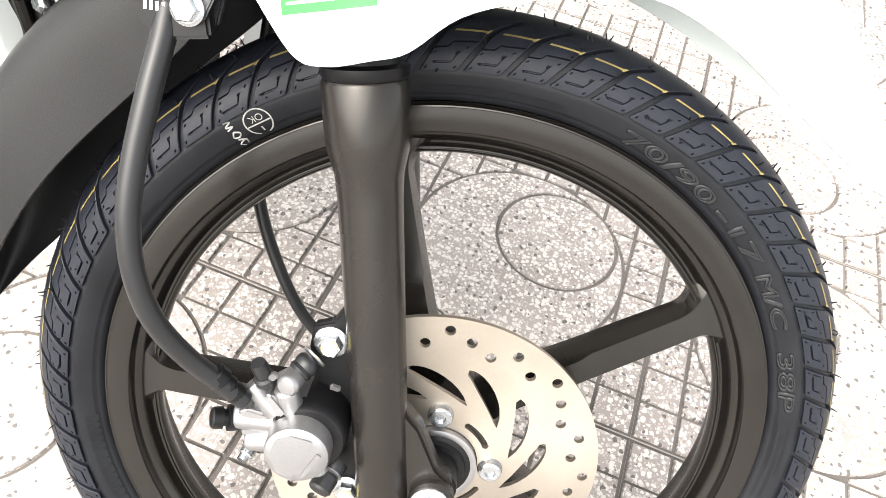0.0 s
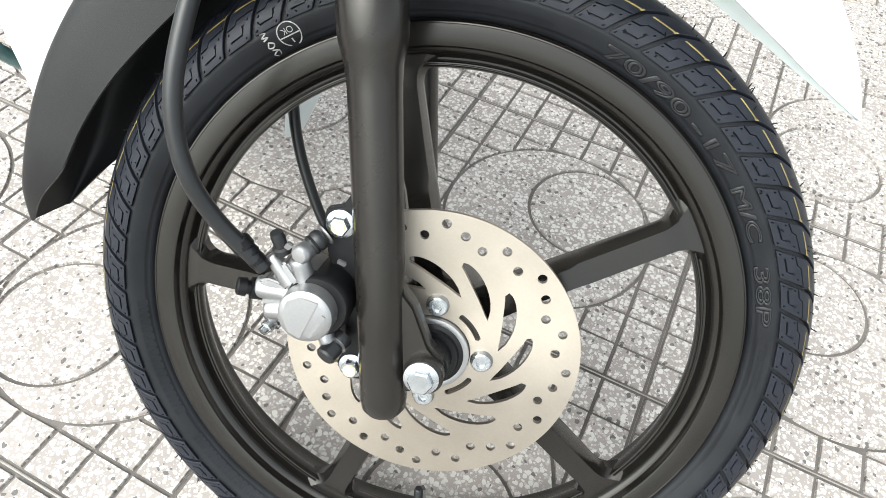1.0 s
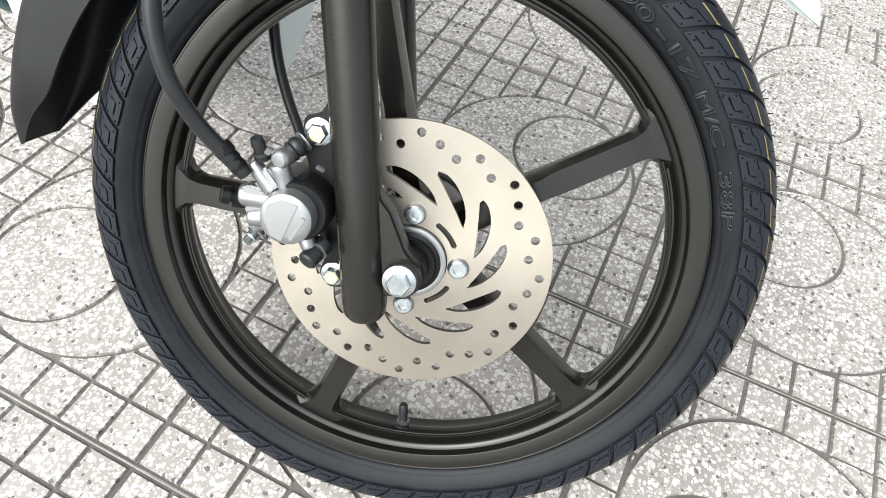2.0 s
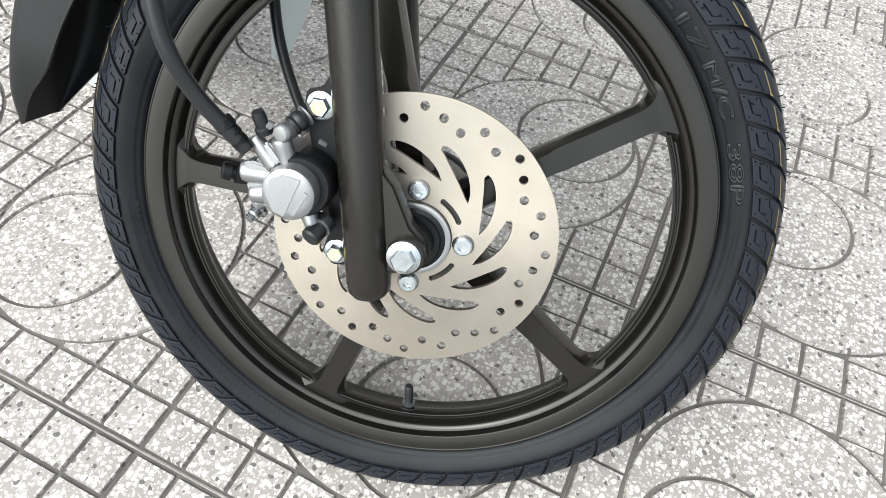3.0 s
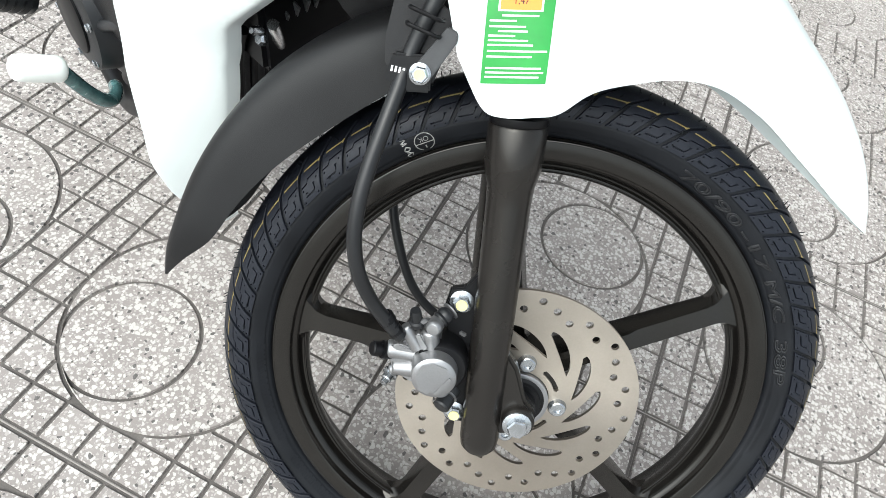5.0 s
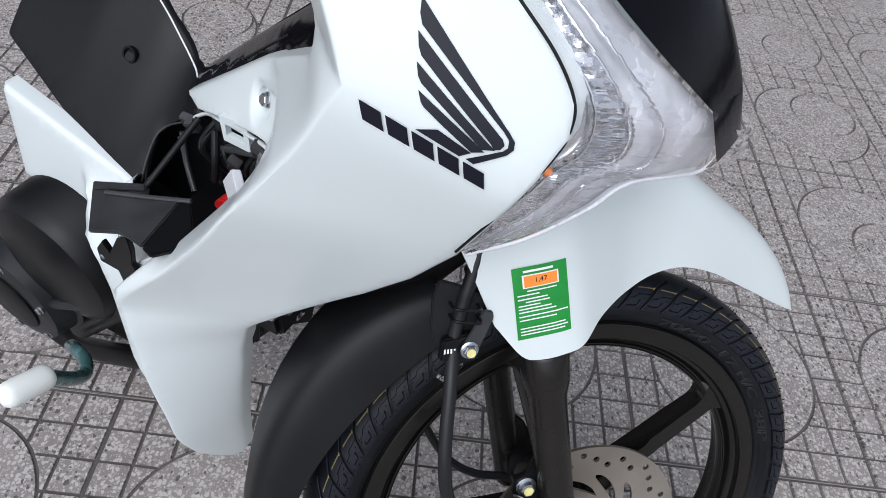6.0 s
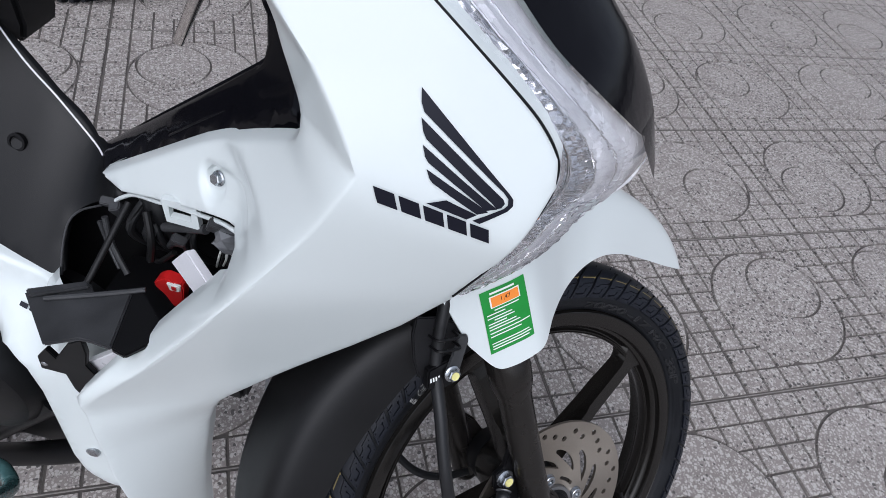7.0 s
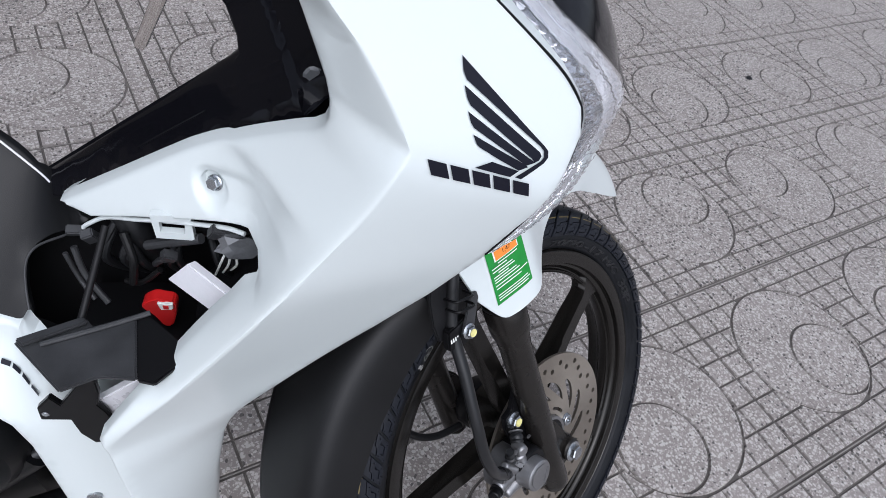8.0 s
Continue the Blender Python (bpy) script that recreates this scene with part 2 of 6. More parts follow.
def smooth_line(pts, n=10, closed=False):
    """Points along a Catmull-Rom curve through pts."""
    p = [Vector(q) for q in pts]
    out = []
    m = len(p)
    for i in range(m if closed else m - 1):
        g = (lambda k: p[k % m]) if closed else (lambda k: p[min(max(k, 0), m - 1)])
        a, b, c, d = g(i - 1), g(i), g(i + 1), g(i + 2)
        for k in range(n):
            t = k / n
            out.append(0.5 * ((2 * b) + (c - a) * t + (2 * a - 5 * b + 4 * c - d) * t * t + (3 * b - a - 3 * c + d) * t ** 3))
    if not closed:
        out.append(p[-1])
    return out


def tube(pts, r, steps=14, n=10, bm=None, ribs=0.0):
    """A hose along a smooth curve."""
    bm = bm or bmesh.new()
    line = smooth_line(pts, n)
    up = Vector((0.13, 0.21, 0.97))
    rings = []
    for i, c in enumerate(line):
        way = (line[min(i + 1, len(line) - 1)] - line[max(i - 1, 0)]).normalized()
        s = way.cross(up).normalized()
        u = s.cross(way)
        up = u
        rad = r * (1 + (ribs if i % 2 else 0))
        rings.append([bm.verts.new(c + rad * (math.cos(2 * math.pi * k / steps) * s + math.sin(2 * math.pi * k / steps) * u)) for k in range(steps)])
    for p, o in zip(rings, rings[1:]):
        for k in range(steps):
            bm.faces.new((p[k], p[(k + 1) % steps], o[(k + 1) % steps], o[k]))
    bm.faces.new(rings[0]); bm.faces.new(rings[-1])
    return bm


def slab(outline, y0, y1, bm=None, bevel=0.0):
    """A plate with an (x, z) outline between two depths."""
    bm = bm or bmesh.new()
    f = bm.faces.new([bm.verts.new((x, y0, z)) for x, z in outline])
    got = bmesh.ops.extrude_face_region(bm, geom=[f])
    vs = [g for g in got["geom"] if isinstance(g, bmesh.types.BMVert)]
    bmesh.ops.translate(bm, verts=vs, vec=(0, y1 - y0, 0))
    if bevel:
        bmesh.ops.bevel(bm, geom=[e for e in bm.edges if e.is_manifold and e.calc_face_angle(0) > 0.5], offset=bevel, segments=2, affect="EDGES", clamp_overlap=True)
    return bm


def box(c, size, turn=None, bevel=0.0, bm=None):
    bm = bm or bmesh.new()
    got = bmesh.ops.create_cube(bm, size=1)
    m = Matrix.Translation(c) @ (turn or Matrix()) @ Matrix.Diagonal((*size, 1))
    bmesh.ops.transform(bm, matrix=m, verts=got["verts"])
    if bevel:
        es = {e for v in got["verts"] for e in v.link_edges}
        bmesh.ops.bevel(bm, geom=list(es), offset=bevel, segments=2, affect="EDGES", clamp_overlap=True)
    return bm


def inside(p, poly):
    x, z = p
    hit = False
    j = len(poly) - 1
    for i in range(len(poly)):
        (a, b), (c, d) = poly[i], poly[j]
        if (b > z) != (d > z) and x < (c - a) * (z - b) / (d - b) + a:
            hit = not hit
        j = i
    return hit


def edge_distance(p, poly):
    best = 9.0
    for i in range(len(poly)):
        ax, az = poly[i - 1]
        bx, bz = poly[i]
        dx, dz = bx - ax, bz - az
        t = max(0, min(1, ((p[0] - ax) * dx + (p[1] - az) * dz) / (dx * dx + dz * dz + 1e-12)))
        best = min(best, math.hypot(p[0] - ax - t * dx, p[1] - az - t * dz))
    return best


def panel(outline, depth, thick=0.004, grid=0.012, curl=0.006, lip=0.012, n=6, bm=None, sharp_corners=False, fine=(), creases=()):
    """A moulded sheet: an (x, z) outline, the depth function y(x, z), edges that roll back by curl and end in a lip."""
    from mathutils.geometry import delaunay_2d_cdt
    bm = bm or bmesh.new()
    poly = [(p[0], p[1]) for p in (smooth_line([(x, z, 0) for x, z in outline], n, True) if not sharp_corners else [Vector((x, z, 0)) for x, z in outline])]
    if sharp_corners:
        dense = []
        for i in range(len(poly)):
            a, b = poly[i], poly[(i + 1) % len(poly)]
            k = max(1, int(math.dist(a, b) / min(grid, 0.006)))
            dense += [(a[0] + (b[0] - a[0]) * t / k, a[1] + (b[1] - a[1]) * t / k) for t in range(k)]
        poly = dense
    guide, ties = [], []
    for line in creases:
        for o in (-0.0050, -0.0028, -0.0012, 0.0, 0.0012, 0.0028, 0.0050):
            last = None
            for i, (x, z) in enumerate(line):
                ax, az = line[max(0, i - 1)]
                bx, bz = line[min(len(line) - 1, i + 1)]
                k = math.hypot(bx - ax, bz - az)
                p = (x + o * (bz - az) / k, z - o * (bx - ax) / k)
                if inside(p, poly) and edge_distance(p, poly) > curl + 0.001:
                    guide.append(p)
                    if last == i - 1:
                        ties.append((len(guide) - 2, len(guide) - 1))
                    last = i
    xs, zs = [p[0] for p in poly], [p[1] for p in poly]
    pts = list(poly) + guide
    near = {(round(p[0] / 0.01), round(p[1] / 0.01)) for p in guide}
    area = sum(poly[i - 1][0] * poly[i][1] - poly[i][0] * poly[i - 1][1] for i in range(len(poly)))
    turn = 1 if area > 0 else -1
    for d in ([curl * k for k in (0.1, 0.3, 0.6, 1.0)] if curl else []):
        for i in range(len(poly)):
            ax, az = poly[i - 1]
            bx, bz = poly[(i + 1) % len(poly)]
            m = math.hypot(bx - ax, bz - az) or 1
            p = (poly[i][0] - turn * (bz - az) / m * d, poly[i][1] + turn * (bx - ax) / m * d)
            if inside(p, poly) and edge_distance(p, poly) > 0.93 * d and (i % 2 == 0 or d < 0.7 * curl):
                pts.append(p)
    x = min(xs)
    row = 0
    while x < max(xs):
        z = min(zs) + (grid / 2 if row % 2 else 0)
        while z < max(zs):
            if inside((x, z), poly) and edge_distance((x, z), poly) > curl + grid * 0.45 and not ((round(x / 0.01), round(z / 0.01)) in near and any(abs(x - p[0]) < 0.004 and abs(z - p[1]) < 0.004 for p in guide)):
                pts.append((x, z))
            z += grid
        x += grid * 0.87
        row += 1
    for cx, cz, reach, gap in fine:
        k = int(reach / gap)
        for i in range(-k, k + 1):
            for j in range(-k, k + 1):
                p = (cx + (i + 0.5 * (j % 2)) * gap, cz + j * gap * 0.87)
                if math.dist(p, (cx, cz)) < reach and inside(p, poly) and edge_distance(p, poly) > curl + gap:
                    pts.append(p)
    edges = [(i, (i + 1) % len(poly)) for i in range(len(poly))] + [(len(poly) + a, len(poly) + b) for a, b in ties]
    out = delaunay_2d_cdt([Vector(p) for p in pts], edges, [], 1, 1e-6)
    vs = []
    for p in out[0]:
        d = edge_distance(p, poly)
        roll = 0.0
        if curl and d < curl:
            roll = curl - math.sqrt(max(0.0, curl * curl - (curl - d) ** 2))
        vs.append(bm.verts.new((p.x, depth(p.x, p.y) + roll, p.y)))
    for f in out[2]:
        bm.faces.new([vs[i] for i in f])
    rim = [e for e in bm.edges if e.is_boundary and all(v in set(vs) for v in e.verts)]
    got = bmesh.ops.extrude_edge_only(bm, edges=rim)
    for g in got["geom"]:
        if isinstance(g, bmesh.types.BMVert):
            g.co.y += lip
    return bm


# ---- unseen dark wall added across the pavement, closing the place and darkening reflections ----
wall_bm = box((1.5, 6.2, 3.6), (22, 0.3, 7.2), bevel=0.01)
tagged(obj("unseen_wall_north", wall_bm, M_STUCCO), "unseen plain dark wall, added to darken sky light and reflections", "wall", kind="structure")

# ---- pavement: 40 cm cement tiles, eight by eight small squares with two circles in each ----
TILE, TURN_T = 0.3993, -15.68
TILE_MID = Vector((-0.3848, 0.2178, 0))
ground_bm = bmesh.new()
bmesh.ops.create_grid(ground_bm, x_segments=2, y_segments=2, size=60)
ground = tagged(obj("ground", ground_bm, M_GROUT), "grey cement mortar bed under the pavement tiles", "ground", kind="structure")
ground.location.z = -0.0035


def tile_mesh():
    bm = bmesh.new()
    r_out, r_in, off, gap = 0.149, 0.085, 0.0455, 0.0039
    mx, my = 0.0012, 0.0026
    px, py = (TILE - 2 * mx) / 8, (TILE - 2 * my) / 8
    half = TILE / 2
    bev = 0.0012

    def piece(loop):
        c = Vector((sum(p[0] for p in loop) / len(loop), sum(p[1] for p in loop) / len(loop)))
        top = []
        low = []
        for p in loop:
            d = (Vector(p) - c)
            s = max(0.0, 1 - bev / max(d.length, 1e-4))
            top.append(bm.verts.new((c.x + d.x * s, c.y + d.y * s, 0)))
            low.append(bm.verts.new((p[0], p[1], -0.0040)))
        bm.faces.new(top)
        for i in range(len(loop)):
            j = (i + 1) % len(loop)
            bm.faces.new((low[i], low[j], top[j], top[i]))

    for i in range(8):
        for j in range(8):
            x0, x1 = -half + mx + i * px + gap / 2, -half + mx + (i + 1) * px - gap / 2
            y0, y1 = -half + my + j * py + gap / 2, -half + my + (j + 1) * py - gap / 2
            k = 12
            ring = [(x0 + (x1 - x0) * t / k, y0) for t in range(k)] + [(x1, y0 + (y1 - y0) * t / k) for t in range(k)] + [(x1 - (x1 - x0) * t / k, y1) for t in range(k)] + [(x0, y1 - (y1 - y0) * t / k) for t in range(k)]
            rr = r_out + gap / 2
            out = [math.hypot(*p) > rr for p in ring]
            if not any(out):
                continue
            if all(out):
                piece([(x0, y0), (x1, y0), (x1, y1), (x0, y1)])
                continue
            n = len(ring)
            s = next(t for t in range(n) if out[t] and not out[t - 1])
            run = []
            t = s
            while out[t % n] and t < s + n:
                run.append(ring[t % n])
                t += 1
            if len(run) < 4:
                continue
            a0, a1 = math.atan2(run[-1][1], run[-1][0]), math.atan2(run[0][1], run[0][0])
            da = (a1 - a0 + math.pi) % (2 * math.pi) - math.pi
            arc = [(rr * math.cos(a0 + da * u / 6), rr * math.sin(a0 + da * u / 6)) for u in range(7)]
            keep = [run[0]] + [p for q, p, w in zip(run, run[1:], run[2:]) if abs((p[0] - q[0]) * (w[1] - p[1]) - (p[1] - q[1]) * (w[0] - p[0])) > 1e-9] + [run[-1]]
            piece(keep + arc)
    # crescent between the circles, cut into segments that meet flush, and the inner disc
    n = 64
    base = math.atan2(1, 1)
    ci = Vector((off, off))
    ro, ri = r_out - gap / 2, r_in + gap / 2
    rings = ([], [], [], [])
    for k in range(n):
        a = base + 2 * math.pi * k / n
        w = Vector((math.cos(a), math.sin(a)))
        q = ci + w * ri
        if q.length > ro - 0.0015:
            q = q * ((ro - 0.0015) / q.length)
        rings[0].append(bm.verts.new((*(w * ro), -0.004)))
        rings[1].append(bm.verts.new((*(w * (ro - bev)), 0)))
        q2 = q + (q - ci).normalized() * 0.0008
        if q2.length > ro - bev:
            q2 = q2 * ((ro - bev - 0.0002) / q2.length)
        rings[2].append(bm.verts.new((*q2, 0)))
        rings[3].append(bm.verts.new((*q, -0.004)))
    for k in range(n):
        j = (k + 1) % n
        for a, b in zip(rings, rings[1:]):
            bm.faces.new((a[k], a[j], b[j], b[k]))
    piece([(ci.x + (r_in - gap / 2) * math.cos(2 * math.pi * k / 48), ci.y + (r_in - gap / 2) * math.sin(2 * math.pi * k / 48)) for k in range(48)])
    # mortar in the joint round the tile, a little below its face
    wx, wy = half - mx + gap / 2 - 0.0006, half - my + gap / 2 - 0.0006
    ring_out = [bm.verts.new((x * half, y * half, -0.0010)) for x, y in ((-1, -1), (1, -1), (1, 1), (-1, 1))]
    ring_in = [bm.verts.new((x * wx, y * wy, -0.0014)) for x, y in ((-1, -1), (1, -1), (1, 1), (-1, 1))]
    for i in range(4):
        bm.faces.new((ring_out[i], ring_out[(i + 1) % 4], ring_in[(i + 1) % 4], ring_in[i])).material_index = 1
    bmesh.ops.recalc_face_normals(bm, faces=bm.faces)
    me = bpy.data.meshes.new("paving_tile")
    bm.to_mesh(me)
    bm.free()
    me.materials.append(M_TERRAZZO)
    me.materials.append(M_MORTAR)
    return me


# ---- the motorcycle ----
bike = tagged(new("motorcycle"), "white underbone motorcycle with black trim, parked leaning on the pavement", "motorcycle")

# ---- front wheel ----
UNITS = 65
BAND = 31            # half width of the smooth crown band, degrees across


def tread_point(phi, u, h):
    """A point of the tyre's crown: phi degrees across, u in units round, h above the carcass."""
    p = radians(phi)
    r, y = 0.2495 + 0.0270 * math.cos(p), 0.0335 * math.sin(p)
    nr, ny = math.cos(p) * 0.0335, math.sin(p) * 0.0270
    k = math.hypot(nr, ny)
    r, y = r + h * nr / k, y + h * ny / k
    a = 2 * math.pi * u / UNITS
    return Vector((r * math.cos(a), y, r * math.sin(a)))


def on_block(w, s, h):
    """w: across one block from groove to groove; s: 0 at the yellow line, 1 at the sidewall. The grooves slant."""
    slant = 0.63 * s if s > 0 else 1.2 * s
    return tread_point(-(53 + 42 * s), w + 15.62 + slant, h)


def widen(line, half_w, half_s):
    """A closed outline round an open line of (w, s) points."""
    left, right = [], []
    for i, (w, s) in enumerate(line):
        w0, s0 = line[max(0, i - 1)]
        w1, s1 = line[min(len(line) - 1, i + 1)]
        dx, dy = (w1 - w0) * 26, (s1 - s0) * 20
        m = math.hypot(dx, dy)
        left.append((w - dy / m * half_w, s + dx / m * half_s))
        right.append((w + dy / m * half_w, s - dx / m * half_s))
    return left + right[::-1]


def tread_block():
    """One block: rounded top, an L-shaped cut, a stepped cut and four small pits, with sides down to the groove."""
    from mathutils.geometry import delaunay_2d_cdt
    cuts = []
    for line, wide in (([(0.68, 0.78), (0.52, 0.78), (0.345, 0.77), (0.34, 0.69), (0.345, 0.60)], 1.0), ([(0.90, 0.44), (0.76, 0.43), (0.655, 0.42), (0.63, 0.36), (0.61, 0.30), (0.40, 0.285), (0.10, 0.26)], 0.8)):
        cuts.append((widen(line, 0.024 * wide, 0.031 * wide), widen(line, 0.015 * wide, 0.018 * wide), 0.0022))
    for w, s in ((0.84, 0.90), (0.20, 0.90), (0.22, 0.44), (0.84, 0.55)):
        cuts.append(([(w + 0.030 * math.cos(k), s + 0.038 * math.sin(k)) for k in np.linspace(0, 6.283, 9)[:-1]], [(w + 0.018 * math.cos(k), s + 0.022 * math.sin(k)) for k in np.linspace(0, 6.283, 9)[:-1]], 0.0016))
    # the outline, with the groove wider at the sidewall
    left = [(0.925, s) for s in np.linspace(-0.54, 0.985, 26)]
    right = [(0.075, s) for s in np.linspace(0.985, -0.54, 26)]
    ends = [(w, 0.992) for w in (0.78, 0.6, 0.4, 0.22)]
    back = [(w, -0.545) for w in (0.2, 0.4, 0.6, 0.8)]
    outer = left + ends + right + back
    pts, edges = [], []
    for loop in [outer] + [c[0] for c in cuts] + [c[1] for c in cuts]:
        k = len(pts)
        pts += loop
        edges += [(k + i, k + (i + 1) % len(loop)) for i in range(len(loop))]
    for s in np.linspace(-0.46, 0.95, 24):
        for w in (0.095, 0.2, 0.3, 0.4, 0.5, 0.6, 0.7, 0.8, 0.905):
            if not any(edge_distance((w, s), c[0]) < 0.02 or inside((w, s), c[0]) for c in cuts):
                pts.append((w, s))
    out = delaunay_2d_cdt([Vector(p) for p in pts], edges, [], 1, 1e-7)
    bm = bmesh.new()
    vs = []
    for p in out[0]:
        h = 0.0027
        e = min(abs(p.x - 0.075), abs(0.925 - p.x))
        if e < 0.005:
            h = 0.0024
        for big, small, deep in cuts:
            if inside((p.x, p.y), small) or edge_distance((p.x, p.y), small) < 1e-5:
                h = 0.0027 - deep
        vs.append(bm.verts.new(on_block(p.x, p.y, h)))
    for f in out[2]:
        bm.faces.new([vs[i] for i in f])
    low = [bm.verts.new(on_block(w + (0.012 if w > 0.5 else -0.012), s, -0.0012)) for w, s in outer]
    near = {(round(p.x, 5), round(p.y, 5)): v for p, v in zip(out[0], vs)}
    rim = [near[(round(w, 5), round(s, 5))] for w, s in outer]
    for i in range(len(outer)):
        j = (i + 1) % len(outer)
        bm.faces.new((rim[i], rim[j], low[j], low[i]))
    bmesh.ops.recalc_face_normals(bm, faces=bm.faces)
    me = bpy.data.meshes.new("tread_block")
    bm.to_mesh(me)
    bm.free()
    me.materials.append(M_TREAD)
    me.shade_smooth()
    me.set_sharp_from_angle(angle=radians(24))
    return me


def tyre():
    prof = [(0.2283, -0.0215), (0.2292, -0.0245), (0.2312, -0.0262), (0.2318, -0.0268), (0.2330, -0.0272), (0.2338, -0.0288), (0.2350, -0.0296), (0.2400, -0.0322), (0.2440, -0.0337), (0.2462, -0.0340), (0.2475, -0.0335)]
    prof += [(0.2495 + 0.0270 * math.cos(radians(f)), 0.0335 * math.sin(radians(f))) for f in range(-90, 91, 5)]
    prof += [(r, -y) for r, y in reversed(prof[:11])]
    ob = part("front_tyre", revolve(prof, 160), M_RUBBER, bike, "new black rubber tyre with blocky tread and moulded sidewall lettering", WHEEL, sharp=50)
    return ob


def text_on_tyre(word, mid_angle, radius, height, parent, material, lift=0.0007, name="sidewall_lettering", label="", flip=False, spread=1.0, raised=True, span=0.0):
    """Letters of the built-in font bent round the near sidewall, tops outward."""
    cu = bpy.data.curves.new("lettering", "FONT")
    cu.body, cu.size, cu.align_x, cu.align_y = word, height / 0.72, "CENTER", "CENTER"
    if raised:
        cu.fill_mode, cu.bevel_depth, cu.bevel_resolution, cu.resolution_u = "NONE", 0.00055, 1, 4
    cu.space_character = spread
    tmp = new("lettering", cu)
    me = bpy.data.meshes.new_from_object(tmp.evaluated_get(bpy.context.evaluated_depsgraph_get()))
    bpy.data.objects.remove(tmp)
    sg = -1 if flip else 1
    if span:
        wide = max(v.co.x for v in me.vertices) - min(v.co.x for v in me.vertices)
        for v in me.vertices:
            v.co.x *= radians(span) * radius / wide
    for v in me.vertices:
        a = radians(mid_angle) - sg * v.co.x / radius
        r = radius + sg * v.co.y
        y = sidewall(r) - lift - v.co.z
        v.co = (r * math.cos(a), y, r * math.sin(a))
    me.materials.clear()
    me.materials.append(material)
    ob = new(name, me)
    ob.parent = parent
    return tagged(ob, label) if label else ob


def sidewall(r):
    """Depth of the tyre's near side at a radius."""
    rs, ys = (0.2283, 0.2312, 0.2350, 0.2400, 0.2440, 0.2462, 0.250), (-0.0215, -0.0262, -0.0296, -0.0322, -0.0337, -0.0340, -0.0340)
    return float(np.interp(r, rs, ys))


front_tyre = tyre()
block = tread_block()
for k in range(UNITS):
    share("tread_block", block, front_tyre, pose(0, 0, 0, 0, -360 / UNITS * k, 0))
for k in range(UNITS):
    share("tread_block", block, front_tyre, pose(0, 0, 0, 0, -360 / UNITS * (k + 0.5), 0) @ Matrix.Diagonal((1, -1, 1, 1)))
crown = [(q.x, q.y) for q in (tread_point(f, 0, 0.0024) for f in range(-BAND, BAND + 1, 3))]
part("crown_band", revolve(crown, 195, False), M_TREAD, front_tyre, "smooth rounded centre band of the tread", sharp=60)

stripe = bmesh.new()
for k in range(UNITS):
    turn = pose(0, 0, 0, 0, -360 / UNITS * k, 0)
    for side in (1, -1):
        flat = Matrix.Diagonal((1, side, 1, 1))
        row = [(w, s, 0.0030) for w in np.linspace(0.78, 0.13, 8) for s in (-0.028, 0.022)] + [(w, s, 0.0032) for w in (0.115, 0.060) for s in (-0.05, 0.055)]
        v = [stripe.verts.new(turn @ flat @ on_block(w, s, h)) for w, s, h in row]
        for i in range(9):
            stripe.faces.new((v[2 * i], v[2 * i + 1], v[2 * i + 3], v[2 * i + 2]))
tagged(part("mould_stripe", stripe, M_STRIPE, front_tyre), "thin dull yellow line round the tread", kind="stuff")
rng = random.Random(4)
spew = bmesh.new()
for k in range(UNITS * 7):
    f = rng.choice((-22, -14, -6, 6, 14, 22, 34, -34) if k % 7 < 5 else (-93, -84, -62, -48)) + rng.uniform(-3, 3)
    u = k / 7 + rng.uniform(0, 0.12)
    a = tread_point(f, u, 0.002)
    out = (tread_point(f, u, 0.02) - tread_point(f, u, 0.0)).normalized()
    way = (out + Vector((rng.uniform(-0.6, 0.6), rng.uniform(-0.4, 0.4), rng.uniform(-0.6, 0.6)))).normalized()
    rod(a, a + way * rng.uniform(0.0022, 0.0050), 0.00060, 0.00035, 5, spew)
tagged(part("moulding_hair", spew, M_RUBBER, front_tyre), "short thin rubber moulding hairs", kind="stuff")
text_on_tyre("70/90", 63.6, 0.2366, 0.0082, front_tyre, M_LETTER, span=17.0)
text_on_tyre("-17", 48.4, 0.2366, 0.0080, front_tyre, M_LETTER, span=11.5)
text_on_tyre("M/C", 35.6, 0.2366, 0.0078, front_tyre, M_LETTER, span=10.5)
text_on_tyre("38P", 20.4, 0.2366, 0.0085, front_tyre, M_LETTER, span=11.5)
# lines of writing too small to read, as bars
bars = bmesh.new()
for a0, a1, r, h in ((81, 101, 0.2362, 0.0042), (2, 12, 0.2340, 0.0020), (-4, 10, 0.2375, 0.0018), (2, 11, 0.2405, 0.0018), (-16, -6, 0.2340, 0.0018), (186, 212, 0.2366, 0.0070), (218, 244, 0.2366, 0.0070), (143, 152, 0.2350, 0.0020)):
    a = a0
    while a < a1:
        w = h / r * 57.3 * rng.uniform(0.35, 0.85)
        q = []
        for aa, rr in ((a, r - h / 2), (a + w, r - h / 2), (a + w, r + h / 2), (a, r + h / 2)):
            q.append(Vector((rr * math.cos(radians(aa)), sidewall(rr) - 0.0006, rr * math.sin(radians(aa)))))
        m = sum(q, Vector()) / 4
        t = [bars.verts.new(p) for p in q] + [bars.verts.new(m + (p - m) * 0.45) for p in q]
        for i in range(4):
            j = (i + 1) % 4
            bars.faces.new((t[i], t[j], t[4 + j], t[4 + i]))
        a += w + h / r * 57.3 * 0.25
tagged(part("small_print", bars, M_RUBBER, front_tyre), "rows of small moulded sidewall marks", kind="stuff")

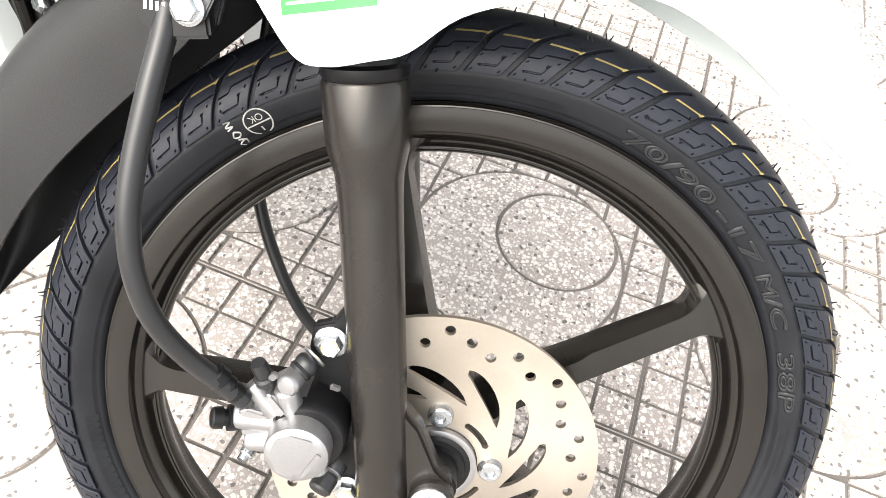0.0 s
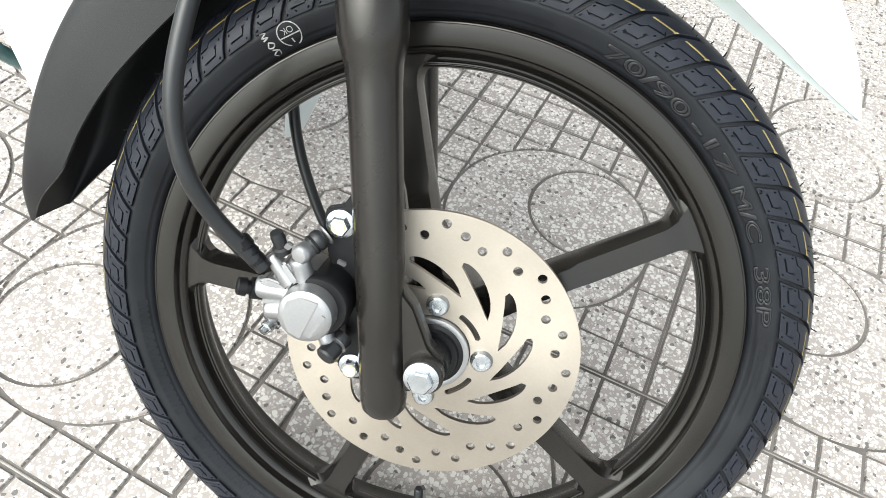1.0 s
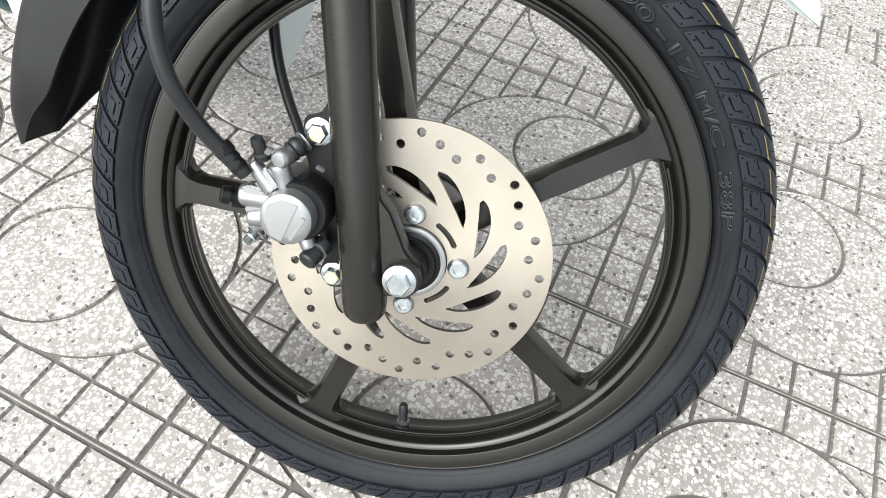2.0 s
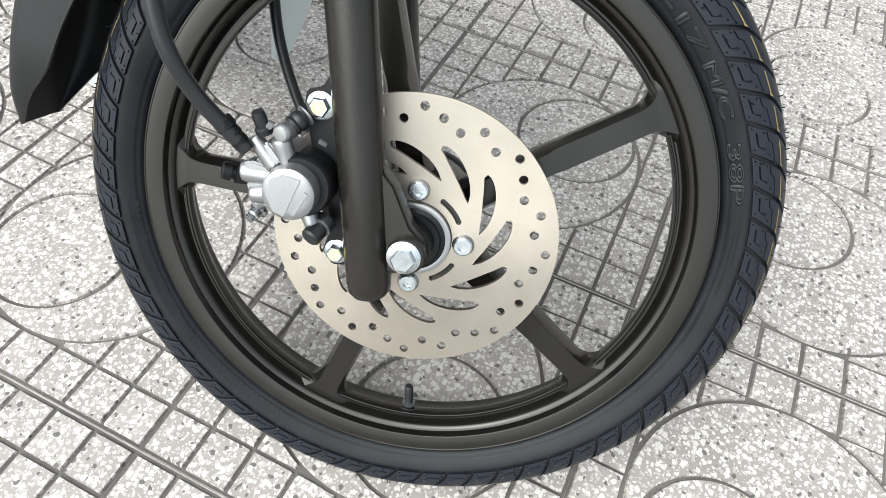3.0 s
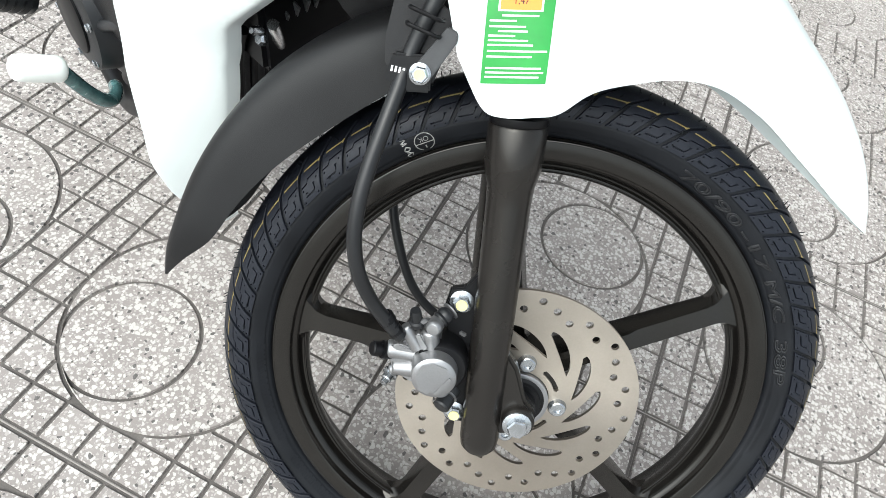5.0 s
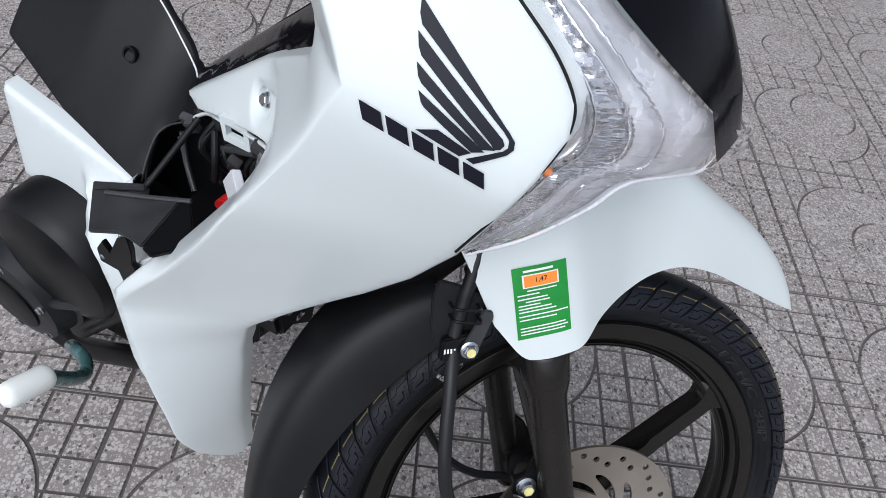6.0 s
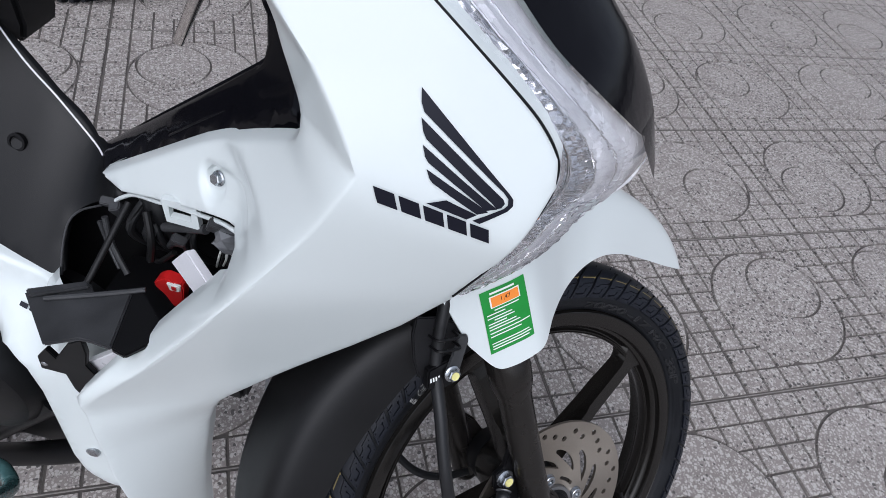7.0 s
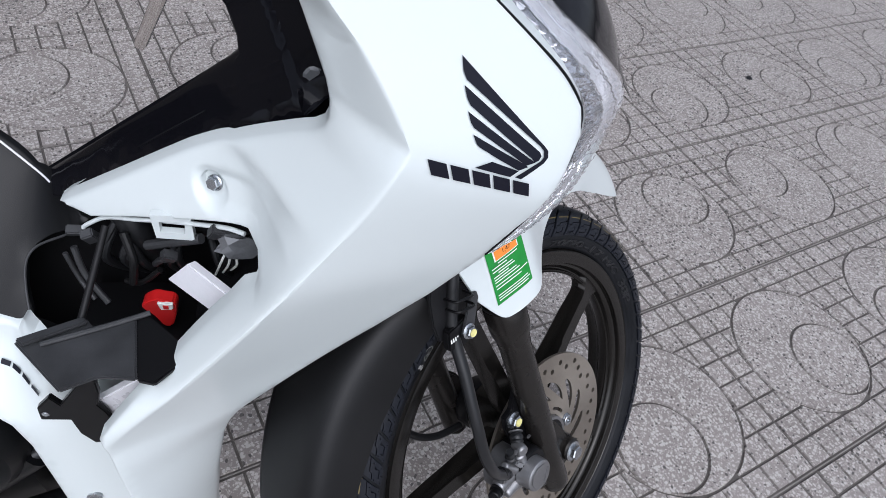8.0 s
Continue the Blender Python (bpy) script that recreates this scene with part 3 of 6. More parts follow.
# inspector's ink stamp: ring, bar and two short marks
stamp = bmesh.new()
sa, sr = radians(123.4), 0.2388
for k in range(28):
    q = []
    for kk in (k, k + 1):
        b = 2 * math.pi * kk / 28
        for rr in (0.0075, 0.0083):
            r, a = sr + rr * math.sin(b), sa - rr * math.cos(b) / sr
            q.append(stamp.verts.new((r * math.cos(a), sidewall(r) - 0.0004, r * math.sin(a))))
    if k not in (19, 20, 21):
        stamp.faces.new((q[0], q[1], q[3], q[2]))
for x0, x1, z0, z1 in ((-0.0078, 0.0078, -0.0012, -0.0004), (-0.0006, 0.0004, -0.0060, -0.0030)):
    q = []
    for x, z in ((x0, z0), (x1, z0), (x1, z1), (x0, z1)):
        r, a = sr + z, sa - x / sr
        q.append(stamp.verts.new((r * math.cos(a), sidewall(r) - 0.0004, r * math.sin(a))))
    stamp.faces.new(q)
part("ink_stamp", stamp, M_INK, front_tyre, "white round inspection stamp on the sidewall")
text_on_tyre("OK", 123.4, 0.2415, 0.0042, front_tyre, M_INK, 0.0003, "ink_letters", flip=True, raised=False)
scrawl = bmesh.new()
for p0 in ([(-.002, .008), (.002, .007), (-.002, .005), (.002, .004), (-.002, .003)], [(.0, .001), (.003, -.001), (.001, -.003), (-.002, -.002), (.0, .001)], [(-.001, -.004), (.003, -.006), (.001, -.009), (-.002, -.007), (.002, -.0055)]):
    line = []
    for x, z in p0:
        r, a = sr + z, radians(127.2) - x / sr
        line.append((r * math.cos(a), sidewall(r) - 0.0003, r * math.sin(a)))
    tube(line, 0.0005, 5, 4, scrawl)
part("ink_scrawl", scrawl, M_INK, front_tyre)

# the rim's near face, from the tyre's bead in to the lip: flange, flat band, step, round shoulder, channel, double raised lip
FLANGE = [(0.2270, 0.0262), (0.2266, 0.0275), (0.2258, 0.0277), (0.2253, 0.0271), (0.2122, 0.0270), (0.2114, 0.0266), (0.2109, 0.0256), (0.2104, 0.0225)]
NEAR = FLANGE + [(0.2098, 0.0205), (0.2085, 0.0200), (0.2070, 0.0192), (0.2056, 0.0176), (0.2046, 0.0150), (0.2038, 0.0124), (0.2026, 0.0111), (0.2012, 0.0109), (0.2005, 0.0120), (0.2002, 0.0140), (0.1996, 0.0148), (0.1988, 0.0148), (0.1982, 0.0138), (0.1978, 0.0138), (0.1972, 0.0147), (0.1965, 0.0145), (0.1960, 0.0130), (0.1963, 0.0080), (0.1976, 0.0040)]
FAR = FLANGE + [(0.2088, 0.0120), (0.2050, 0.0060), (0.2015, 0.0025), (0.1990, 0.0000)]
RIM = [(0.2285, -0.0240), (0.2220, -0.0205), (0.2130, -0.0120), (0.2130, 0.0120), (0.2220, 0.0205), (0.2285, 0.0240)] + FAR + [(r, -y) for r, y in reversed(NEAR)]
front_rim = part("front_rim", revolve(RIM, 180), M_ALLOY, bike, "dark bronze satin cast alloy rim with five spokes", WHEEL, sharp=32)


def spoke():
    bm = bmesh.new()
    rows = []
    # distance from the hub, half width, half width of the raised face, front depth, shoulder depth, back depth
    shape = [(0.020, 0.0180, 0.0125, -0.024, -0.014, 0.010), (0.045, 0.0148, 0.0100, -0.0235, -0.0130, 0.009), (0.080, 0.0130, 0.0086, -0.0228, -0.0110, 0.008), (0.112, 0.0122, 0.0080, -0.0222, -0.0098, 0.007), (0.120, 0.0120, 0.0092, -0.0204, -0.0094, 0.007), (0.150, 0.0118, 0.0090, -0.0196, -0.0090, 0.007)]
    # rounded into the rim
    for k in range(9):
        c = k / 8
        spread = 0.0155 * (1 - math.sqrt(1 - (0.985 * c) ** 2))
        shape.append((0.1820 + 0.0155 * c, 0.0118 + spread, 0.0090 + 0.35 * spread, -0.0188 + 0.0022 * c, -0.0088, 0.004))
    shape += [(0.2010, 0.0280, 0.0160, -0.0166, -0.0092, 0.004), (0.2060, 0.0310, 0.0200, -0.0162, -0.0098, 0.004)]
    for r, w, f, y0, y1, y2 in shape:
        rows.append([bm.verts.new((r, y, z)) for y, z in ((y1, -w), (y0, -f), (y0, f), (y1, w), (y2 * 0.5, w * 0.92), (y2, w * 0.6), (y2, -w * 0.6), (y2 * 0.5, -w * 0.92))])
    for a, b in zip(rows, rows[1:]):
        for k in range(8):
            bm.faces.new((a[k], a[(k + 1) % 8], b[(k + 1) % 8], b[k]))
    bm.faces.new(rows[0]); bm.faces.new(rows[-1])
    bmesh.ops.bevel(bm, geom=[e for e in bm.edges if e.is_manifold and e.calc_face_angle(0) > 0.45], offset=0.0012, segments=2, affect="EDGES", clamp_overlap=True)
    bmesh.ops.recalc_face_normals(bm, faces=bm.faces)
    me = bpy.data.meshes.new("spoke")
    bm.to_mesh(me)
    bm.free()
    me.materials.append(M_ALLOY)
    me.shade_smooth()
    me.set_sharp_from_angle(angle=radians(30))
    return me


spoke_mesh = spoke()
for k in range(5):
    share("spoke", spoke_mesh, front_rim, pose(0, 0, 0, 0, -(34.5 + 72 * k), 0))
part("hub", revolve([(0.010, -0.046), (0.030, -0.046), (0.034, -0.043), (0.034, -0.030), (0.040, -0.020), (0.042, 0.0), (0.040, 0.022), (0.036, 0.042), (0.010, 0.044)], 48), M_ALLOY, front_rim)
valve = part("tyre_valve", turned((0.012, -0.002, -0.1985), (0.009, -0.006, -0.168), ((0, 0.0055), (0.004, 0.0055), (0.006, 0.0040), (0.014, 0.0036), (0.0145, 0.0042), (0.0250, 0.0040), (0.0265, 0.0030)), 16), M_HOSE, front_rim, "black rubber tyre valve with cap")
part("valve_collar", turned((0.0115, -0.0026, -0.1945), (0.009, -0.006, -0.168), ((0, 0.0066), (0.0026, 0.0066)), 6), M_ZINC, front_rim)


# ---- brake disc ----
def holed_plate(outer, holes, y0, y1, bm=None):
    """A flat plate with openings cut right through it."""
    from mathutils.geometry import delaunay_2d_cdt
    bm = bm or bmesh.new()
    pts, edges = [], []
    for loop in (outer, *holes):
        s = len(pts)
        pts += loop
        edges += [(s + i, s + (i + 1) % len(loop)) for i in range(len(loop))]
    out = delaunay_2d_cdt([Vector(p) for p in pts], edges, [], 0, 1e-7)
    keep = []
    for f in out[2]:
        c = (sum(out[0][i].x for i in f) / len(f), sum(out[0][i].y for i in f) / len(f))
        if inside(c, outer) and not any(inside(c, h) for h in holes):
            keep.append(f)
    for y in (y0, y1):
        vs = [bm.verts.new((p.x, y, p.y)) for p in out[0]]
        for f in keep:
            bm.faces.new([vs[i] for i in f])
        if y == y0:
            first = vs
    for loop, s in zip((outer, *holes), np.cumsum([0] + [len(q) for q in (outer, *holes)])):
        for i in range(len(loop)):
            j = (i + 1) % len(loop)
            bm.faces.new((first[s + i], first[s + j], vs[s + j], vs[s + i]))
    for v in [v for v in bm.verts if not v.link_faces]:
        bm.verts.remove(v)
    return bm


def ring_points(r, n, cx=0.0, cz=0.0):
    return [(cx + r * math.cos(2 * math.pi * k / n), cz + r * math.sin(2 * math.pi * k / n)) for k in range(n)]


def polar(r, a):
    return (r * math.cos(radians(a)), r * math.sin(radians(a)))


holes = []
for g in range(8):
    for k, r in enumerate((0.0930, 0.0872, 0.0960, 0.0898, 0.0990)):
        x, z = polar(r, 84 - 45 * g - 9.1 * k)
        holes.append(ring_points(0.0034, 14, x, z))
for k in range(12):
    a = 81 - 30 * k
    # a curved leaf from the outer tip to the inner one
    tip, end = (0.0725, a), (0.0495, a - 38)
    loop = []
    for t in range(11):
        u = t / 10
        w = 0.0058 * math.sin(math.pi * min(1, u * 0.94 + 0.06)) ** 0.7
        loop.append(polar(tip[0] + (end[0] - tip[0]) * u ** 1.25 + w, tip[1] + (end[1] - tip[1]) * u + 4 * math.sin(math.pi * u)))
    for t in range(10, -1, -1):
        u = t / 10
        w = 0.0048 * math.sin(math.pi * min(1, u * 0.94 + 0.06)) ** 0.7
        loop.append(polar(tip[0] + (end[0] - tip[0]) * u ** 1.25 - w - 0.0004, tip[1] + (end[1] - tip[1]) * u + 4 * math.sin(math.pi * u)))
    holes.append(loop)
for k in range(4):
    a = 45 + 90 * k
    loop = [polar(0.0385, a + 17 - 34 * t / 8) for t in range(9)] + [polar(0.0365, a - 19)] + [polar(0.0343, a - 17 + 34 * t / 8) for t in range(9)] + [polar(0.0365, a + 19)]
    holes.append(loop)
holes.append(ring_points(0.0290, 48))
disc = part("brake_disc", holed_plate(ring_points(0.1077, 128), holes, -0.0575, -0.0540), M_DISC, bike, "drilled and slotted bare steel brake disc", WHEEL, sharp=30)
part("disc_carrier", revolve([(0.0290, -0.0545), (0.045, -0.0540), (0.046, -0.050), (0.034, -0.044), (0.0290, -0.044)], 48), M_ALLOY, disc)
for k in range(4):
    x, z = polar(0.0378, 1 + 90 * k)
    bolt = part("disc_bolt", turned((x, -0.0570, z), (x, -0.08, z), ((0, 0.0085), (0.0018, 0.0083), (0.0030, 0.0074), (0.0046, 0.0072), (0.0054, 0.0062), (0.0054, 0.0036), (0.0035, 0.0034)), 24), M_ZINC, disc, "zinc plated button-head bolt")
part("axle_spacer", revolve([(0.008, -0.058), (0.0245, -0.058), (0.0250, -0.062), (0.0215, -0.063), (0.0205, -0.066), (0.0165, -0.066), (0.0155, -0.082), (0.008, -0.082)], 40), M_BLACK, disc, "black axle spacer with dust seal")
part("bearing_ring", revolve([(0.0240, -0.056), (0.0284, -0.056), (0.0284, -0.0620), (0.0262, -0.0625), (0.0240, -0.0620)], 48), M_CAST, disc)


# ---- fork ----
def hex_bolt(name, c, way, r, h, parent, material, flange=1.45, mark=None, label=""):
    """A flanged bolt head: washer face, six flats, dished top."""
    c, way = Vector(c), Vector(way).normalized()
    bm = turned(c, c + way, ((0, r * flange), (h * 0.22, r * flange), (h * 0.34, r * 1.12)), 28)
    turned(c + way * h * 0.30, c + way, ((0, r * 1.10), (h * 0.55, r * 1.10), (h * 0.68, r * 0.95)), 6, bm)
    ob = part(name, bm, material, parent, label, sharp=25)
    if mark:
        part("paint_mark", turned(c + way * (h * 0.965), c + way * 2, ((0, r * 0.72), (h * 0.10, r * 0.70)), 18), mark, ob)
    return ob


FORK_LOW, FORK_TOP = Vector((-0.0238, -0.083, -0.042)), Vector((-0.0705, -0.083, 0.252))
for side in (1, -1):
    a, b = FORK_LOW.copy(), FORK_TOP.copy()
    a.y *= side
    b.y *= side
    bm = turned(a, b, ((0.0, 0.0090), (0.0015, 0.0125), (0.006, 0.0158), (0.014, 0.0168), (0.112, 0.0165), (0.228, 0.0168), (0.242, 0.0176), (0.254, 0.0205), (0.260, 0.0212), (0.286, 0.0216), (0.2880, 0.0205), (0.2885, 0.0195)), 40)
    # lug for the axle, with a web up the front of the leg
    web = slab([(-0.030, -0.020), (-0.010, -0.019), (0.004, -0.015), (0.0125, -0.007), (0.0140, 0.003), (0.0105, 0.012), (0.001, 0.021), (-0.013, 0.048), (-0.030, 0.066)], -0.089, -0.074, bevel=0.003)
    for v in web.verts:
        v.co.y *= side
    tmp = bpy.data.meshes.new("web")
    web.to_mesh(tmp); web.free()
    bm.from_mesh(tmp)
    turned((0.0, -0.070 * side, 0.0), (0.0, -0.2 * side, 0.0), ((0, 0.0140), (0.023, 0.0140), (0.0250, 0.0128)), 32, bm)
    leg = part("fork_leg", bm, M_FORK, bike, "satin grey-brown fork slider" if side > 0 else "", WHEEL, sharp=30)
    part("fork_seal", turned(a + (b - a).normalized() * 0.2880, b + (b - a), ((0, 0.0200), (0.002, 0.0212), (0.006, 0.0212), (0.0075, 0.0175), (0.016, 0.0160)), 32), M_BLACK, leg, "black rubber dust seal")
    part("fork_tube", rod(a + (b - a).normalized() * 0.300, a + (b - a).normalized() * 0.480, 0.0130, steps=28), M_BLACK, leg)
    if side > 0:
        near_leg = leg
    else:
        far_leg = leg
axle_bolt = hex_bolt("axle_bolt", (-0.001, -0.0945, 0.0), (0, -1, 0), 0.0082, 0.0095, near_leg, M_ZINC, 1.5, label="zinc plated axle bolt head")
part("bolt_recess", turned((-0.001, -0.1030, 0.0), (-0.001, -0.2, 0.0), ((0, 0.0040), (0.0008, 0.0034)), 12), M_CAST, axle_bolt)
part("axle", rod((0, -0.08, 0), (0, 0.098, 0), 0.0065), M_ZINC, far_leg)

# caliper bracket on the leg
bracket = part("caliper_bracket", slab([(-0.083, 0.100), (-0.072, 0.104), (-0.060, 0.128), (-0.053, 0.152), (-0.046, 0.160), (-0.044, 0.100), (-0.036, 0.050), (-0.028, -0.010), (-0.040, -0.024), (-0.056, -0.026), (-0.064, -0.016), (-0.060, 0.000), (-0.062, 0.030), (-0.076, 0.060), (-0.084, 0.085)], -0.0760, -0.0690, bevel=0.0012), M_BLACK, bike, "satin black caliper bracket on the fork leg", WHEEL)
hex_bolt("bracket_bolt", (-0.072, -0.0762, 0.0915), (0, -1, 0), 0.0066, 0.0085, bracket, M_ZINC, 1.5, M_YELLOW, "zinc bolt with a yellow paint mark")
hex_bolt("bracket_bolt", (-0.0525, -0.0762, -0.0135), (0, -1, 0), 0.0062, 0.0085, bracket, M_ZINC, 1.5, M_YELLOW)

# ---- brake caliper ----
CAP = Vector((-0.0805, -0.0995, 0.038))
egg = [(p.x, p.y) for p in smooth_line([(-0.104, 0.056, 0), (-0.094, 0.063, 0), (-0.080, 0.061, 0), (-0.066, 0.050, 0), (-0.061, 0.036, 0), (-0.066, 0.020, 0), (-0.080, 0.014, 0), (-0.096, 0.015, 0), (-0.109, 0.021, 0), (-0.116, 0.029, 0), (-0.117, 0.041, 0), (-0.111, 0.050, 0)], 5, True)]
caliper = part("brake_caliper", slab(egg, -0.0930, -0.0620, bevel=0.0025), M_CAST, bike, "cast silver aluminium brake caliper", WHEEL, sharp=50)
cap = part("piston_cap", turned(CAP + Vector((0, 0.004, 0)), CAP + Vector((0, -1, 0)), ((0, 0.0192), (0.002, 0.0192), (0.0045, 0.0187), (0.0150, 0.0184), (0.0170, 0.0178), (0.0180, 0.0164), (0.0184, 0.0120)), 48), M_CAST, caliper, "round silver piston cap")
# raised band across the cap and a bar where the maker's mark is
part("cap_facet", slab([(-0.0950, 0.0370), (-0.0925, 0.0475), (-0.0840, 0.0520), (-0.0720, 0.0500), (-0.0820, 0.0225), (-0.0900, 0.0255)], -0.1146, -0.1138, bevel=0.0003), M_CAST, cap)
part("maker_mark", slab([(-0.0775, 0.0250), (-0.0750, 0.0242), (-0.0665, 0.0412), (-0.0690, 0.0425)], -0.1148, -0.1138, bevel=0.0002), M_CAST, cap)


def boss(a, b, r0, r1):
    """A rounded lug of the casting, from a to b."""
    d = (Vector(b) - Vector(a)).length
    rings = [(0, r0)] + [(d * t, r0 + (r1 - r0) * t) for t in (0.4, 0.8)] + [(d + r1 * 0.35 * math.sin(t), r1 * (0.55 + 0.45 * math.cos(t))) for t in (0.0, 0.6, 1.2, 1.57)]
    return part("casting_lug", turned(a, b, rings, 22), M_CAST, caliper, sharp=45)


boss((-0.0865, -0.094, 0.052), (-0.0915, -0.097, 0.0690), 0.0070, 0.0068)
boss((-0.0975, -0.091, 0.0505), (-0.1110, -0.093, 0.0660), 0.0075, 0.0050)
boss((-0.0995, -0.086, 0.0400), (-0.1195, -0.088, 0.0400), 0.0090, 0.0078)
boss((-0.0980, -0.089, 0.0280), (-0.1120, -0.090, 0.0255), 0.0085, 0.0066)
boss((-0.1040, -0.078, 0.0210), (-0.1130, -0.078, 0.0140), 0.0065, 0.0058)
boss((-0.0740, -0.090, 0.0240), (-0.0680, -0.094, 0.0120), 0.0070, 0.0054)
part("casting_rib", slab([(-0.1030, 0.0660), (-0.0985, 0.0680), (-0.0890, 0.0570), (-0.0940, 0.0520)], -0.1020, -0.0850, bevel=0.0014), M_CAST, caliper)
part("casting_rib", slab([(-0.1190, 0.0475), (-0.1130, 0.0510), (-0.1010, 0.0490), (-0.0985, 0.0450), (-0.1150, 0.0440)], -0.0960, -0.0820, bevel=0.0014), M_CAST, caliper)
part("piston_boot", turned((-0.0765, -0.062, 0.040), (-0.0765, -1, 0.040), ((0, 0.0215), (0.032, 0.0220), (0.0375, 0.0214), (0.0392, 0.0200)), 40), M_BLACK, caliper, "black caliper housing behind the piston cap")
part("brake_pad_back", slab([(-0.068, 0.082), (-0.045, 0.075), (-0.036, 0.040), (-0.044, 0.006), (-0.066, 0.000), (-0.074, 0.040)], -0.0685, -0.0600, bevel=0.0012), M_BLACK, caliper)
part("slide_pin_head", turned((-0.0870, -0.0900, 0.0765), (-0.0905, -0.1035, 0.0750), ((0, 0.0062), (0.0105, 0.0066), (0.0130, 0.0062), (0.0145, 0.0048), (0.0148, 0.0026)), 24), M_CAST, caliper, "silver slide pin head")
part("slide_pin_boot", turned((-0.0875, -0.0930, 0.0770), (-0.0720, -0.0780, 0.0930), ((0.001, 0.0060), (0.003, 0.0074), (0.005, 0.0066), (0.007, 0.0074), (0.010, 0.0072), (0.012, 0.0056)), 24), M_HOSE, caliper, "ribbed black rubber boot")
part("slide_pin_boot", turned((-0.0675, -0.1010, 0.0035), (-0.0580, -0.0800, 0.0160), ((0, 0.0058), (0.0015, 0.0072), (0.010, 0.0074), (0.0115, 0.0062), (0.0140, 0.0078), (0.020, 0.0078)), 24), M_HOSE, caliper)
# Silver boot rings; they double as the bright highlights on the rubber edges.
part("boot_ring_glint", turned((-0.0800, -0.0858, 0.0847), (-0.0720, -0.0780, 0.0930), ((0, 0.0070), (0.0004, 0.0077), (0.0013, 0.0077), (0.0017, 0.0070)), 24), M_CAST, caliper, "thin silver ring, also standing for the highlight on the rubber boot's edge")
part("boot_ring_glint", turned((-0.0632, -0.0915, 0.0092), (-0.0580, -0.0800, 0.0160), ((0, 0.0070), (0.0004, 0.0082), (0.0013, 0.0082), (0.0017, 0.0070)), 24), M_CAST, caliper)
part("bleed_cap", turned((-0.1030, -0.0960, 0.0720), (-0.1075, -0.1010, 0.0880), ((0, 0.0058), (0.004, 0.0062), (0.005, 0.0044), (0.012, 0.0048), (0.016, 0.0040)), 16), M_HOSE, caliper, "black rubber bleed nipple cap")
part("bleed_nut", box((-0.0985, -0.1000, 0.0790), (0.004, 0.003, 0.006), pose(0, 0, 0, 20, 30, 15), 0.0006), M_CAST, caliper)
part("union_bolt", turned((-0.1180, -0.0860, 0.0370), (-0.1350, -0.0940, 0.0400), ((0, 0.0074), (0.008, 0.0076), (0.0085, 0.0050), (0.011, 0.0050), (0.0112, 0.0066), (0.0165, 0.0062), (0.0175, 0.0050)), 20), M_BLACK, caliper, "black union bolt")
part("pin_bolt", turned((-0.1130, -0.0720, 0.0075), (-0.1195, -0.0860, -0.0005), ((0, 0.0068), (0.003, 0.0070), (0.0034, 0.0048), (0.0085, 0.0048), (0.0095, 0.0036), (0.013, 0.0034)), 18), M_ZINC, caliper, "zinc plated pin bolt")
part("spring_clip", box((-0.0655, -0.0900, 0.0700), (0.006, 0.003, 0.003), pose(0, 0, 0, 25, 25, 20), 0.0005), M_CAST, caliper)

# ---- brake hose and clamp ----
hose = part("brake_hose", tube([(-0.124, -0.098, 0.400), (-0.134, -0.101, 0.345), (-0.146, -0.101, 0.300), (-0.1525, -0.101, 0.272), (-0.1550, -0.105, 0.251), (-0.1585, -0.113, 0.226), (-0.1625, -0.120, 0.196), (-0.1640, -0.124, 0.170), (-0.1620, -0.124, 0.143), (-0.1545, -0.121, 0.117), (-0.1420, -0.113, 0.0935), (-0.1270, -0.105, 0.0745), (-0.114, -0.099, 0.060)], 0.0056, 16, 10), M_HOSE, bike, "black rubber brake hose curving to the caliper", WHEEL)
part("hose_crimp", turned((-0.1300, -0.1045, 0.0785), (-0.1140, -0.0990, 0.0595), ((0, 0.0062), (0.001, 0.0070), (0.007, 0.0070), (0.008, 0.0058), (0.0125, 0.0064), (0.014, 0.0056), (0.018, 0.0062), (0.026, 0.0050)), 20), M_BLACK, hose, "black crimped hose end")
clamp = part("hose_clamp", slab([(-0.166, 0.254), (-0.163, 0.272), (-0.150, 0.274), (-0.138, 0.276), (-0.134, 0.252), (-0.150, 0.249)], -0.1075, -0.0990, bevel=0.0015), M_BLACK, bike, "black hose clamp block with pale marks", WHEEL)
part("clamp_plate", slab([(-0.168, 0.262), (-0.171, 0.280), (-0.170, 0.304), (-0.165, 0.319), (-0.146, 0.312), (-0.126, 0.300), (-0.128, 0.287), (-0.134, 0.256), (-0.150, 0.256)], -0.0990, -0.0945, bevel=0.001), M_PLASTIC, clamp, "black rubber plate behind the hose")
part("clamp_arm", slab([(-0.1500, 0.2630), (-0.1440, 0.2560), (-0.1365, 0.2590), (-0.1240, 0.2880), (-0.1250, 0.2940), (-0.1320, 0.2960)], -0.1098, -0.1070, bevel=0.0008), M_TRAY, clamp, "grey steel arm from the clamp to the fork")
hex_bolt("clamp_bolt", (-0.1430, -0.1098, 0.2633), (0, -1, 0), 0.0052, 0.0065, clamp, M_ZINC, 1.4, M_YELLOW, "zinc bolt with pale paint mark")
for k in range(4):
    part("clamp_mark", slab([(-0.1625 + 0.0026 * k, 0.2600), (-0.1612 + 0.0026 * k, 0.2602), (-0.1612 + 0.0026 * k, 0.2640), (-0.1625 + 0.0026 * k, 0.2638)], -0.1079, -0.1073), M_PAPER, clamp)
